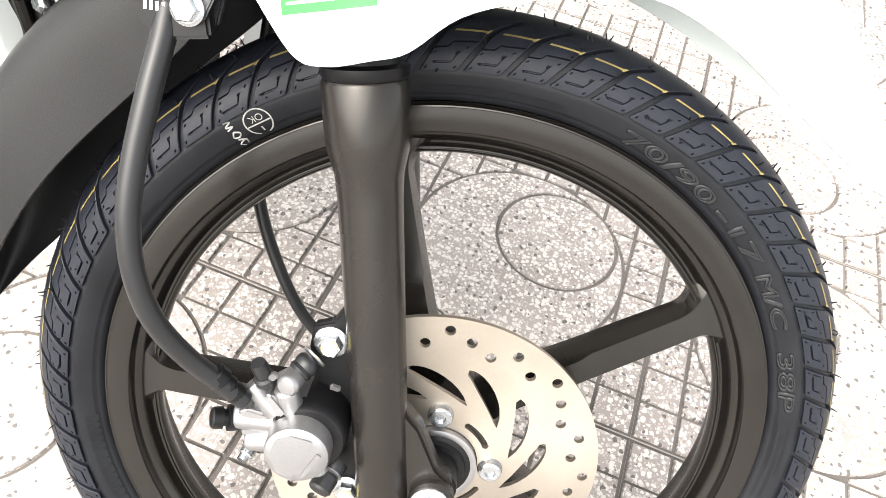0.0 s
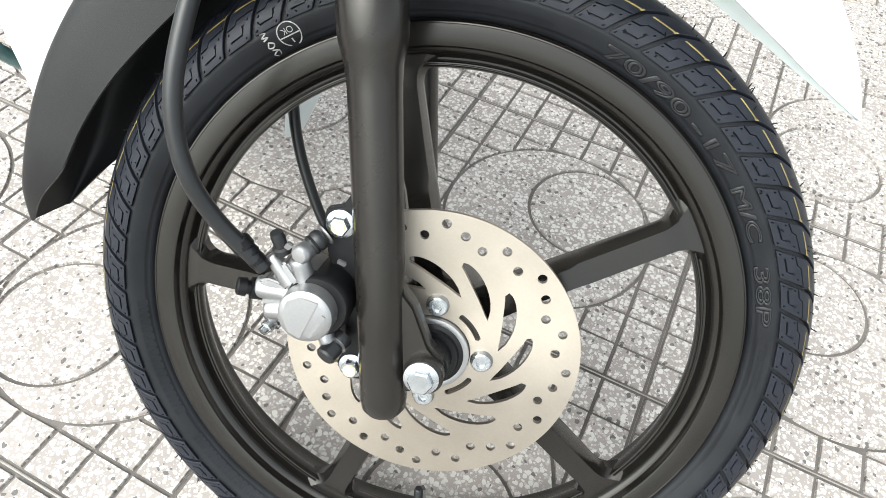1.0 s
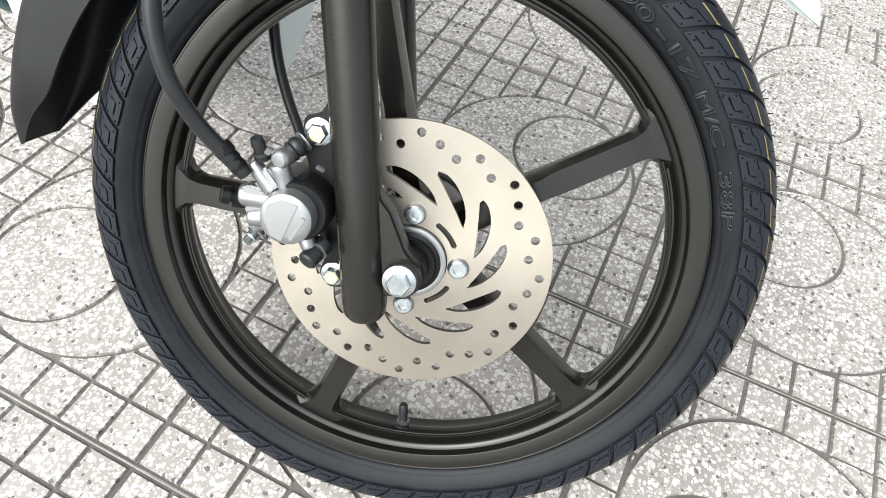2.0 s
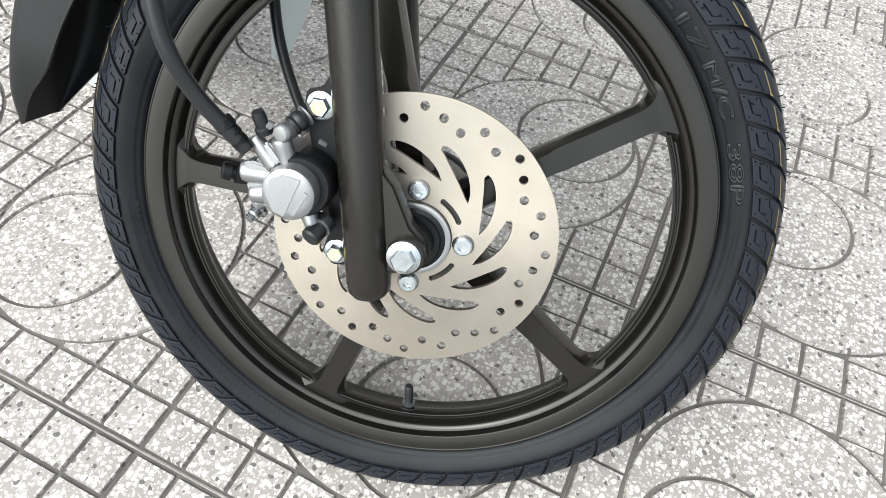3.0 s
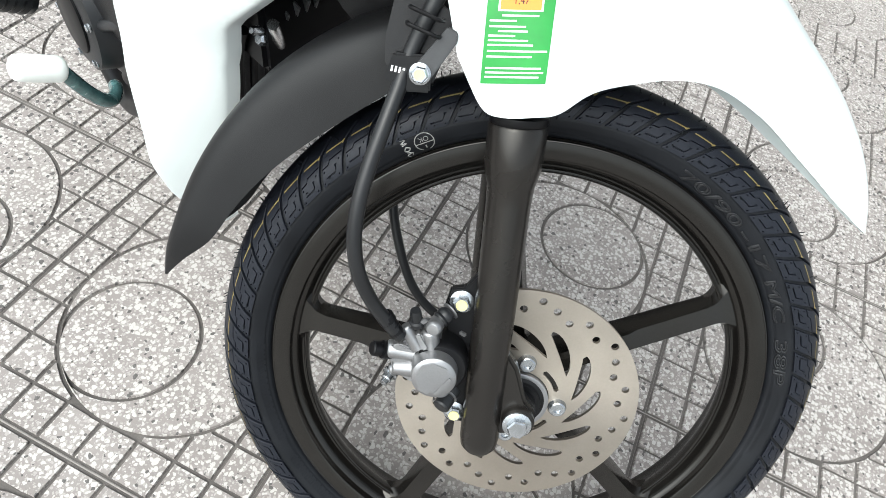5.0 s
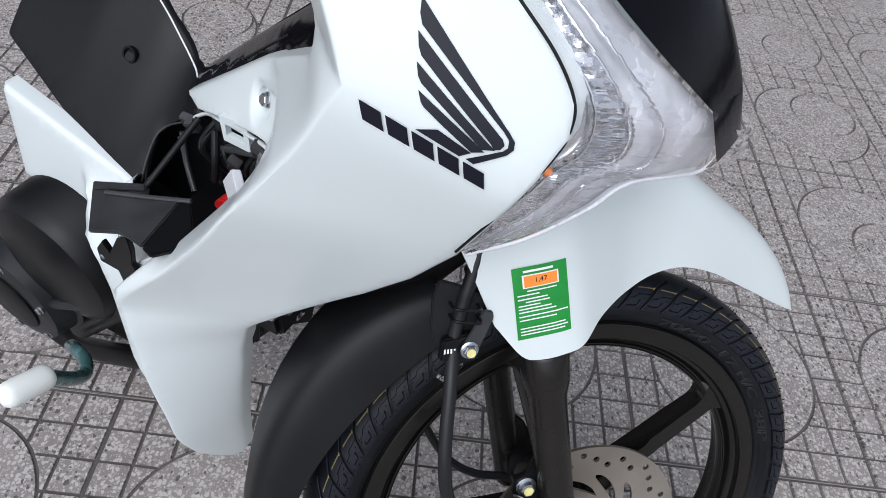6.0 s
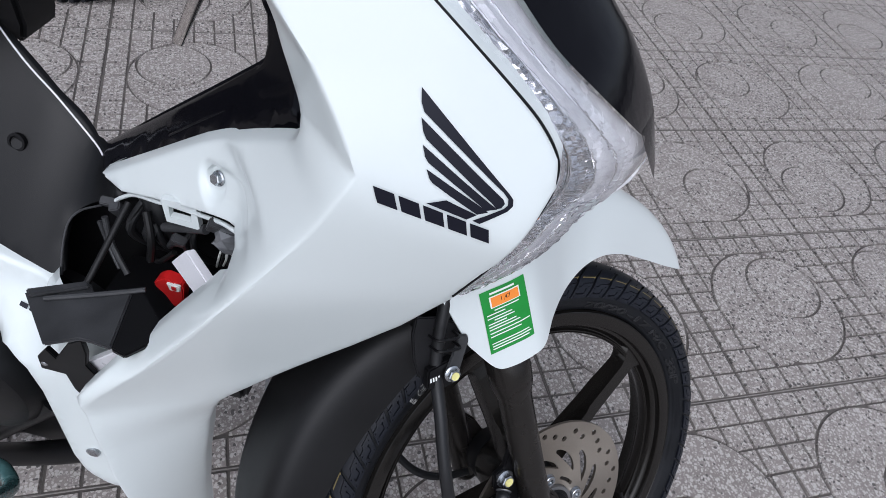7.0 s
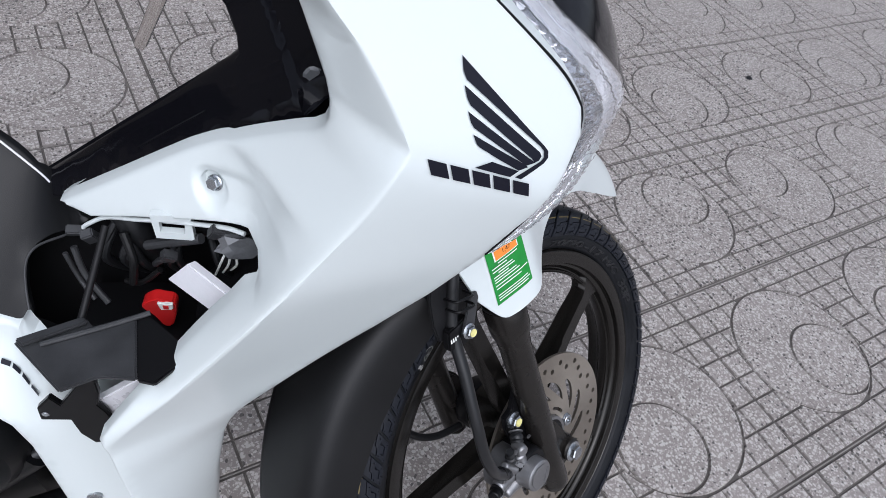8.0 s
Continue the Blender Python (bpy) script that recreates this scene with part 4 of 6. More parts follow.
for dz in (0.0, -0.010):
    part("wire_clip", tube([(-0.136, -0.104, 0.2985 + dz), (-0.137, -0.1165, 0.2990 + dz), (-0.148, -0.1180, 0.3010 + dz), (-0.157, -0.1165, 0.3025 + dz), (-0.158, -0.104, 0.3020 + dz)], 0.0013, 8, 6), M_BLACK, clamp)
part("clamp_bolt", turned((-0.1270, -0.099, 0.3390), (-0.1270, -0.2, 0.3390), ((0, 0.0045), (0.004, 0.0045), (0.005, 0.0030)), 6), M_ZINC, clamp)
cable = part("speedometer_cable", tube([(-0.150, 0.062, 0.260), (-0.157, 0.062, 0.180), (-0.153, 0.060, 0.125), (-0.138, 0.060, 0.075), (-0.112, 0.060, 0.026), (-0.080, 0.058, 0.000), (-0.040, 0.055, -0.010)], 0.0048, 14, 10), M_HOSE, bike, "black speedometer cable behind the wheel", WHEEL)
part("hub_gear_housing", revolve([(0.008, 0.045), (0.034, 0.045), (0.036, 0.050), (0.034, 0.066), (0.008, 0.068)], 40), M_BLACK, bike, "", WHEEL)


# ---- front fender and rear splash guard, both turning with the fork ----
def arch(rows, n_side=6, thick=0.0028, steps=5, far_tip=1.0):
    """A mudguard lofted round the wheel. rows: angle, radius of the lower edge, radius of the crown, half width at the edge, fullness."""
    bm = bmesh.new()
    line = smooth_line([Vector((a, lo, hi)) for a, lo, hi, w, f in rows], steps)
    more = smooth_line([Vector((w, f, 0)) for a, lo, hi, w, f in rows], steps)
    sheets = []
    for inset in (0.0, thick):
        sec = []
        for (a, lo, hi), (w, f, _) in zip(line, more):
            ring = []
            for k in range(-n_side * 2, n_side * 2 + 1):
                t = k / (n_side * 2)
                q = abs(t)
                s = math.copysign(1, t)
                # side wall from the edge up, then over the crown
                ang = (1 - q) * math.pi / 2
                y = s * (w - inset) * (math.cos(ang) ** f) * (float(np.interp(a, (45, 80), (far_tip, 1))) if s > 0 else 1)
                r = lo + (hi - inset - lo) * (math.sin(ang) ** f if q < 1 else 0.0)
                ring.append(bm.verts.new((r * math.cos(radians(a)), y, r * math.sin(radians(a)))))
            sec.append(ring)
        for p, o in zip(sec, sec[1:]):
            for k in range(len(p) - 1):
                bm.faces.new((p[k], p[k + 1], o[k + 1], o[k]))
        sheets.append(sec)
    a, b = sheets
    for i in range(len(a) - 1):
        for k in (0, -1):
            bm.faces.new((a[i][k], a[i + 1][k], b[i + 1][k], b[i][k]))
    for i in (0, -1):
        for k in range(len(a[0]) - 1):
            bm.faces.new((a[i][k], a[i][k + 1], b[i][k + 1], b[i][k]))
    return bm


fender = part("front_fender", arch([(39.8, 0.326, 0.328, 0.008, 0.8), (43, 0.318, 0.335, 0.014, 0.75), (50, 0.307, 0.346, 0.024, 0.7), (60, 0.301, 0.358, 0.038, 0.65), (70, 0.303, 0.370, 0.054, 0.6), (78, 0.304, 0.388, 0.066, 0.55), (84, 0.298, 0.408, 0.074, 0.5), (90, 0.288, 0.420, 0.086, 0.45), (96, 0.279, 0.425, 0.104, 0.4), (100.5, 0.266, 0.425, 0.117, 0.36), (104, 0.2635, 0.420, 0.119, 0.36), (108.5, 0.263, 0.410, 0.114, 0.36), (111.5, 0.271, 0.405, 0.110, 0.36), (113.6, 0.305, 0.395, 0.107, 0.4)], far_tip=0.25), M_WHITE, bike, "glossy pearl white front fender", WHEEL, sharp=60)
guard = part("splash_guard", arch([(118, 0.300, 0.345, 0.080, 0.55), (124, 0.289, 0.345, 0.066, 0.5), (132, 0.284, 0.345, 0.058, 0.45), (140, 0.284, 0.344, 0.054, 0.4), (150, 0.288, 0.341, 0.052, 0.4), (158, 0.292, 0.338, 0.050, 0.4), (165, 0.297, 0.335, 0.048, 0.4), (171, 0.314, 0.335, 0.040, 0.45), (176.3, 0.330, 0.334, 0.024, 0.5)]), M_GUARD, bike, "dark grey matt plastic splash guard behind the wheel", WHEEL, sharp=60)


# ---- label on the fender ----
from mathutils.bvhtree import BVHTree
cheek = BVHTree.FromPolygons([v.co for v in fender.data.vertices], [p.vertices for p in fender.data.polygons])
LBL = ((-0.1140, 0.3290), (-0.0735, 0.3380), (-0.0635, 0.2780), (-0.1035, 0.2670))


def on_label(u, v, lift):
    """A place on the label, laid on the fender's cheek: u to the right, v down, both 0 to 1."""
    p = Vector(LBL[0]).lerp(Vector(LBL[1]), u).lerp(Vector(LBL[3]).lerp(Vector(LBL[2]), u), v)
    hit = cheek.ray_cast(Vector((p.x, -0.3, p.y)), Vector((0, 1, 0)))[0]
    return Vector((p.x, (hit.y if hit else -0.11) - lift, p.y))


def label_patch(name, u0, u1, v0, v1, lift, material, parent, label="", n=8):
    bm = bmesh.new()
    g = [[bm.verts.new(on_label(u0 + (u1 - u0) * i / n, v0 + (v1 - v0) * j / n, lift)) for j in range(n + 1)] for i in range(n + 1)]
    for i in range(n):
        for j in range(n):
            bm.faces.new((g[i][j], g[i + 1][j], g[i + 1][j + 1], g[i][j + 1]))
    return part(name, bm, material, parent, label)


sticker = label_patch("energy_label", 0, 1, 0, 1, 0.0008, M_GREEN, fender, "green printed label with an orange box and white text lines", 12)
label_patch("label_line", 0.20, 0.74, 0.045, 0.075, 0.0012, M_PAPER, sticker, n=4)
label_patch("label_frame", 0.17, 0.83, 0.105, 0.285, 0.0012, M_PAPER, sticker, n=6)
label_patch("label_box", 0.20, 0.80, 0.120, 0.270, 0.0015, M_ORANGE, sticker, n=6)
for u0, u1, v in ((0.24, 0.78, 0.325), (0.06, 0.46, 0.375), (0.06, 0.60, 0.430), (0.20, 0.64, 0.475), (0.06, 0.46, 0.520), (0.06, 0.66, 0.565), (0.06, 0.74, 0.610), (0.06, 0.96, 0.670), (0.06, 0.74, 0.725), (0.06, 0.90, 0.840), (0.06, 0.94, 0.885), (0.06, 0.88, 0.930)):
    label_patch("label_line", u0, u1, v - 0.009, v + 0.009, 0.0012, M_PAPER, sticker, n=4)
cu = bpy.data.curves.new("figure", "FONT")
cu.body, cu.size, cu.align_x, cu.align_y = "1,47", 0.18, "CENTER", "CENTER"
tmp = new("figure", cu)
fig = bpy.data.meshes.new_from_object(tmp.evaluated_get(bpy.context.evaluated_depsgraph_get()))
bpy.data.objects.remove(tmp)
for v in fig.vertices:
    v.co = on_label(0.5 + v.co.x * 0.75, 0.185 - v.co.y * 0.52, 0.0018)
fig.materials.append(M_DECAL)
new("label_figures", fig).parent = sticker


# ---- body panels ----
def face_logo(x, z):
    return -0.087 + 0.411 * (x + 0.3) + 0.579 * (z - 0.65)


def face_flank(x, z):
    x, z = x + 0.3, z - 0.65
    return -0.010 + 0.229 * x - 0.141 * z - 0.579 * x * x - 0.350 * x * z - 0.078 * z * z


def face_strip(x, z):
    return -0.036 - 0.65 * (x + 0.3) + 0.48 * (min(z, 0.735) - 0.65)


def soft_max(a, b, k):
    return 0.5 * (a + b + math.sqrt((a - b) ** 2 + k * k))


def step(e0, e1, v):
    t = max(0.0, min(1.0, (v - e0) / (e1 - e0)))
    return t * t * (3 - 2 * t)


def screw_dish(x, z):
    """A teardrop recess with the screw's round pit at its blunt end."""
    px, pz = x + 0.4275, z - 0.6470
    along = px * 0.934 + pz * 0.357
    u = max(0.0, min(1.0, along / 0.066))
    gap = math.hypot(px - u * 0.066 * 0.934, pz - u * 0.066 * 0.357) - (0.0165 - 0.0030 * u)
    d = 0.0055 * (1 - step(-0.0085, 0.0015, gap)) * (1 - step(0.35, 1.0, u))
    r = math.hypot(px, pz)
    return d + 0.0060 * (1 - step(0.0070, 0.0110, r))


# the crease: up the flank to the corner beside the emblem, then back along the top
LOW_Z = (0.480, 0.494, 0.518, 0.543, 0.590, 0.647, 0.681, 0.718, 0.744, 0.762)
LOW_X = (-0.492, -0.4835, -0.4645, -0.4445, -0.4115, -0.3750, -0.3507, -0.3280, -0.3150, -0.3050)
TOP_Z = (0.762, 0.774, 0.785, 0.800, 0.8137, 0.8266, 0.850, 0.880)
TOP_X = (-0.3050, -0.3115, -0.3185, -0.3295, -0.3410, -0.3530, -0.374, -0.402)
# how far the flank stands out along the crease, easing off to its front edge
OUT_Z = (0.470, 0.494, 0.543, 0.590, 0.647, 0.690, 0.744, 0.770, 0.810)
OUT_Y = (0.002, 0.008, 0.014, 0.018, 0.020, 0.014, 0.007, 0.004, 0.000)
FRONT_Z = (0.470, 0.503, 0.564, 0.605, 0.653, 0.702, 0.757, 0.810)
FRONT_X = (-0.390, -0.360, -0.300, -0.266, -0.237, -0.217, -0.198, -0.235)


def eased(v, xs, ys):
    """A smooth curve through (xs, ys), straight beyond the ends."""
    if v <= xs[0] or v >= xs[-1]:
        return float(np.interp(v, xs, ys))
    i = next(k for k in range(len(xs) - 1) if v <= xs[k + 1])
    slope = lambda k: (ys[min(k + 1, len(xs) - 1)] - ys[max(k - 1, 0)]) / (xs[min(k + 1, len(xs) - 1)] - xs[max(k - 1, 0)])
    h = xs[i + 1] - xs[i]
    q = (v - xs[i]) / h
    return ys[i] * (1 + 2 * q) * (1 - q) ** 2 + ys[i + 1] * q * q * (3 - 2 * q) + h * (slope(i) * q * (1 - q) ** 2 - slope(i + 1) * q * q * (1 - q))


def crease_x(z):
    return eased(z, LOW_Z, LOW_X) if z < 0.762 else eased(z, TOP_Z, TOP_X)


def cowl_depth(x, z):
    """The cowl's near side: the sloping face with the emblem, the flank below it, and past a crease the face that turns in to the rider."""
    base = soft_max(face_logo(x, z), face_flank(x, z), 0.012)
    crease = crease_x(z)
    base -= eased(z, OUT_Z, OUT_Y) * max(0.0, 1 - max(0.0, x - crease) / (eased(z, FRONT_Z, FRONT_X) - crease))
    steep = float(np.interp(z, (0.50, 0.5285, 0.555, 0.607, 0.625, 0.643, 0.668, 0.69, 0.733, 0.76, 0.80, 0.83, 0.88), (0.5, 1.1, 3.0, 4.2, 5.0, 5.6, 3.2, 2.1, 1.9, 1.45, 1.5, 1.9, 1.9)))
    d = (crease - x) * 0.85
    d = 0.5 * (d + math.sqrt(d * d + 0.0035 ** 2)) - 0.0009
    rise, cap = steep * max(0.0, d), max(0.0, face_strip(x, z) - base)
    y = base + max(0.0, 0.5 * (rise + cap - math.sqrt((rise - cap) ** 2 + 0.022 ** 2)) + 0.0015)
    # below, the shield flares out towards the rider's shin
    front = eased(z, (0.16, 0.25, 0.33, 0.412, 0.464, 0.53), (-0.436, -0.434, -0.430, -0.420, -0.404, -0.375))
    at = eased(z, (0.16, 0.25, 0.33, 0.412, 0.464, 0.53), (-0.034, -0.024, -0.018, -0.016, -0.020, -0.024))
    slope = eased(z, (0.17, 0.25, 0.32, 0.40, 0.464, 0.53), (3.0, 2.5, 1.65, 1.02, 0.68, 0.40))
    t = max(0.0, min(1.0, (0.525 - z) / 0.11))
    t = t * t * (3 - 2 * t)
    y = y * (1 - t) + t * (at + (x - front) * slope)
    return y + screw_dish(x, z)


COWL = [(-0.330, 0.885), (-0.400, 0.885), (-0.3905, 0.850), (-0.3740, 0.8168), (-0.3650, 0.797), (-0.3560, 0.774), (-0.3525, 0.760), (-0.3520, 0.750), (-0.3545, 0.742), (-0.3605, 0.734), (-0.381, 0.717), (-0.410, 0.694), (-0.448, 0.664), (-0.500, 0.619), (-0.559, 0.5685), (-0.545, 0.571), (-0.529, 0.5735), (-0.514, 0.5815), (-0.490, 0.5945), (-0.470, 0.6045), (-0.443, 0.6185), (-0.418, 0.6310), (-0.4000, 0.6400), (-0.3910, 0.6420), (-0.3875, 0.6390), (-0.3900, 0.6340), (-0.3985, 0.6240), (-0.4100, 0.6070), (-0.4455, 0.5570), (-0.4725, 0.5260), (-0.4870, 0.5065), (-0.4955, 0.4935), (-0.4930, 0.480), (-0.4905, 0.460), (-0.4860, 0.420), (-0.4810, 0.380), (-0.4700, 0.322), (-0.4612, 0.275), (-0.4560, 0.252), (-0.4525, 0.233), (-0.445, 0.203), (-0.438, 0.178), (-0.4345, 0.172), (-0.4325, 0.178), (-0.4325, 0.250), (-0.429, 0.320), (-0.420, 0.400), (-0.412, 0.430), (-0.404, 0.452), (-0.396, 0.463),
        (-0.360, 0.503), (-0.300, 0.564), (-0.266, 0.605), (-0.237, 0.653), (-0.231, 0.668), (-0.217, 0.702), (-0.204, 0.735), (-0.198, 0.757), (-0.202, 0.773), (-0.218, 0.790), (-0.242, 0.809), (-0.268, 0.828), (-0.292, 0.845)]
CREASE = [(crease_x(z), z) for z in np.arange(0.483, 0.880, 0.0045)]
cowl = part("front_cowl", panel(COWL, cowl_depth, grid=0.006, curl=0.0035, lip=0.012, sharp_corners=True, creases=(CREASE,), fine=((-0.425, 0.647, 0.022, 0.0016), (-0.385, 0.660, 0.032, 0.003))), M_WHITE, bike, "pearl white front cowl and leg shield with dark wing emblem", BODY, sharp=40)
MIRROR = Matrix.Translation((0, 0.049, 0))
nrm = Vector((0, 1, -0.10)).normalized()
flip = Matrix.Identity(4)
for i in range(3):
    for j in range(3):
        flip[i][j] -= 2 * nrm[i] * nrm[j]
MIRROR = MIRROR @ flip @ MIRROR.inverted()
share("front_cowl", cowl.data, bike, BODY @ MIRROR)

part("opening_lip", tube([(-0.540, 0.081, 0.556), (-0.533, 0.081, 0.563), (-0.518, 0.079, 0.574), (-0.490, 0.067, 0.588), (-0.469, 0.059, 0.598), (-0.440, 0.047, 0.611), (-0.418, 0.037, 0.621), (-0.404, 0.031, 0.623)], 0.0019, 10, 6), M_WHITE, cowl, "white moulded lip of the opening")
hex_bolt("panel_screw", (-0.4275, 0.0560, 0.6470), (-0.5, -1, 0.40), 0.0046, 0.0055, cowl, M_ZINC, 1.35, label="zinc plated panel screw")

# emblem and word mark as plain dark shapes
def decal(name, loops, depth, parent, material, lift=0.0012, label=""):
    from mathutils.geometry import delaunay_2d_cdt
    bm = bmesh.new()
    for loop in loops:
        pts = []
        for i in range(len(loop)):
            a, b = loop[i], loop[(i + 1) % len(loop)]
            k = max(1, int(math.dist(a, b) / 0.004))
            pts += [(a[0] + (b[0] - a[0]) * t / k, a[1] + (b[1] - a[1]) * t / k) for t in range(k)]
        out = delaunay_2d_cdt([Vector(p) for p in pts], [(i, (i + 1) % len(pts)) for i in range(len(pts))], [], 1, 1e-6)
        vs = [bm.verts.new((p.x, depth(p.x, p.y) - lift, p.y)) for p in out[0]]
        for f in out[2]:
            bm.faces.new([vs[i] for i in f])
    return part(name, bm, material, parent, label)


FEATHERS = ([(-0.2853, 0.8056), (-0.2834, 0.7988), (-0.2807, 0.7944), (-0.2272, 0.7564), (-0.2236, 0.7531), (-0.2228, 0.7497), (-0.2244, 0.7478), (-0.2399, 0.7407), (-0.2354, 0.7388), (-0.2220, 0.7462), (-0.2198, 0.7491), (-0.2207, 0.7528), (-0.2244, 0.7563)],
            [(-0.2815, 0.7920), (-0.2788, 0.7858), (-0.2761, 0.7821), (-0.2313, 0.7503), (-0.2285, 0.7476), (-0.2259, 0.7482), (-0.2247, 0.7505), (-0.2264, 0.7530)],
            [(-0.2771, 0.7795), (-0.2743, 0.7738), (-0.2718, 0.7710), (-0.2456, 0.7544), (-0.2339, 0.7466), (-0.2279, 0.7474), (-0.2325, 0.7503)],
            [(-0.2719, 0.7680), (-0.2687, 0.7628), (-0.2667, 0.7610), (-0.2547, 0.7538), (-0.2383, 0.7444), (-0.2324, 0.7456), (-0.2363, 0.7482)],
            [(-0.2672, 0.7501), (-0.2570, 0.7521), (-0.2382, 0.7441), (-0.2432, 0.7413)])
for f in FEATHERS:
    decal("emblem_feather", [f], cowl_depth, cowl, M_DECAL)
for k in range(5):
    # one plain slanted block for each letter of the maker's name
    u0, u1 = k * 0.2 + 0.012, k * 0.2 + 0.178
    tl, tr, br, bl = Vector((-0.2975, 0.7590)), Vector((-0.2275, 0.7345)), Vector((-0.2250, 0.7250)), Vector((-0.2935, 0.7490))
    q = [tl.lerp(tr, u0), tl.lerp(tr, u1), bl.lerp(br, u1), bl.lerp(br, u0)]
    c, d = (q[0] + q[2]) / 2, (q[1] - q[0]).normalized()
    up = (q[0] - q[3]) * 0.18
    decal("wordmark_block", [[tuple(p) for p in q]], cowl_depth, cowl, M_DECAL)

# ---- headlight and screen ----
EDGE = [(-0.290, 0.034, 0.843), (-0.242, 0.034, 0.809), (-0.217, 0.033, 0.790), (-0.2015, 0.030, 0.772), (-0.1985, 0.024, 0.757), (-0.2000, 0.018, 0.748), (-0.2045, 0.010, 0.735), (-0.2115, 0.004, 0.717), (-0.2225, 0.002, 0.692), (-0.2360, 0.004, 0.660)]
OUTER = [(-0.258, 0.086, 0.838), (-0.222, 0.088, 0.806), (-0.186, 0.092, 0.782), (-0.150, 0.115, 0.750), (-0.126, 0.143, 0.721), (-0.130, 0.143, 0.686), (-0.165, 0.075, 0.705), (-0.180, 0.055, 0.689), (-0.2040, 0.026, 0.672), (-0.2330, 0.010, 0.652)]


def lens_sheet(push, e0=0.0, e1=1.0, bulge=0.010, n=10, facet=0.0, crumple=0.0):
    bm = bmesh.new()
    rl = random.Random(21)
    a, b = smooth_line(EDGE, 12), smooth_line(OUTER, 12)
    rows = []
    for i, (p, q) in enumerate(zip(a, b)):
        row = []
        for k in range(n + 1):
            t = e0 + (e1 - e0) * k / n
            c = p.lerp(q, t)
            s = math.sin(math.pi * t) * bulge * min(1, (q - p).length / 0.06)
            f = facet * (1 if (i + k) % 2 else -1) + crumple * rl.uniform(-1, 1)
            row.append(bm.verts.new(c + Vector((0.62, -0.62, 0.45)) * (s - push + f)))
        rows.append(row)
    for r, o in zip(rows, rows[1:]):
        for k in range(n):
            bm.faces.new((r[k], r[k + 1], o[k + 1], o[k]))
    return bm


headlight = part("headlight", lens_sheet(0.0), M_LENS, bike, "clear headlight lens over silver reflectors", BODY, sharp=60)
headlight.visible_shadow = False
part("reflector", lens_sheet(0.012, 0.03, 0.12, 0.009, 3), M_CHROME, headlight, "chrome edge of the turn signal reflector", sharp=60)
part("fluted_reflector", lens_sheet(0.012, 0.12, 0.34, 0.009, 5, 0.0012, 0.0009), M_CHROME, headlight, "fluted chrome turn signal reflector", sharp=5)
part("signal_bowl", lens_sheet(0.013, 0.34, 0.46, 0.009, 4, 0.0, 0.0006), M_BOWL, headlight, "hazy grey signal bowl")
part("headlight_bowl", lens_sheet(0.014, 0.46, 0.97, 0.006, 6), M_BOWL, headlight, "hazy grey headlight bowl")
part("signal_bulb", turned((-0.214, 0.022, 0.735), (-0.196, 0.020, 0.728), ((0, 0.002), (0.006, 0.0032), (0.011, 0.0028), (0.013, 0.001)), 14), M_AMBER, headlight, "small amber signal bulb")
film = part("protective_film", lens_sheet(-0.0025, 0.04, 0.62, 0.010, 9, 0.0, 0.0011), M_FILM, headlight, "crumpled clear protective film over the lens", sharp=4)
film.visible_shadow = False
flap = bmesh.new()
rf = random.Random(3)
fa, fb, fc, fd = (Vector(p) for p in ((-0.1255, 0.142, 0.722), (-0.1150, 0.166, 0.716), (-0.1090, 0.172, 0.690), (-0.1275, 0.142, 0.689)))
g = [[flap.verts.new(fa.lerp(fb, u / 5).lerp(fd.lerp(fc, u / 5), v / 5) + Vector((0.62, -0.62, 0.45)) * rf.uniform(-0.0014, 0.0014)) for v in range(6)] for u in range(6)]
for u in range(5):
    for v in range(5):
        flap.faces.new((g[u][v], g[u + 1][v], g[u + 1][v + 1], g[u][v + 1]))
flap_ob = part("film_flap", flap, M_FILM, headlight, "loose end of the clear film", sharp=4)
flap_ob.visible_shadow = False
trim_line = [Vector(p) + Vector((-0.001, -0.0035, 0)) for p in EDGE]
part("lens_gasket", tube(trim_line, 0.0009, 8, 6), M_BLACK, headlight, "thin black lens gasket")
for share_of in (0.12, 0.31, 0.50):
    part("lens_seam", tube([Vector(p).lerp(Vector(q), share_of) + Vector((0.62, -0.62, 0.45)) * (math.sin(math.pi * share_of) * 0.008 - 0.008) for p, q in zip(EDGE, OUTER)], 0.0009, 6, 6), M_CHROME, headlight)
rim_line = [Vector(p) for p in OUTER[4:]]
part("lens_rim", tube(rim_line, 0.0016, 8, 6), M_SILVER, headlight)

screen_bm = bmesh.new()
MID = [(-0.225, 0.165, 0.848), (-0.192, 0.165, 0.812), (-0.164, 0.167, 0.784), (-0.137, 0.167, 0.748), (-0.119, 0.162, 0.712)]
top_edge = smooth_line(OUTER[:5], 6)
mid_line = smooth_line(MID, 6)
rows = []
for p, m in zip(top_edge, mid_line):
    far = MIRROR @ p
    row = []
    for k in range(13):
        t = k / 12
        c = p.lerp(far, t)
        base = p.lerp(far, 0.5)
        row.append(screen_bm.verts.new(c + (m - base) * (1 - (2 * t - 1) ** 2) ** 0.8))
    rows.append(row)
for r, o in zip(rows, rows[1:]):
    for k in range(12):
        screen_bm.faces.new((r[k], r[k + 1], o[k + 1], o[k]))
screen = part("headlight_screen", screen_bm, M_SCREEN, bike, "gloss black headlight screen", BODY, sharp=60)

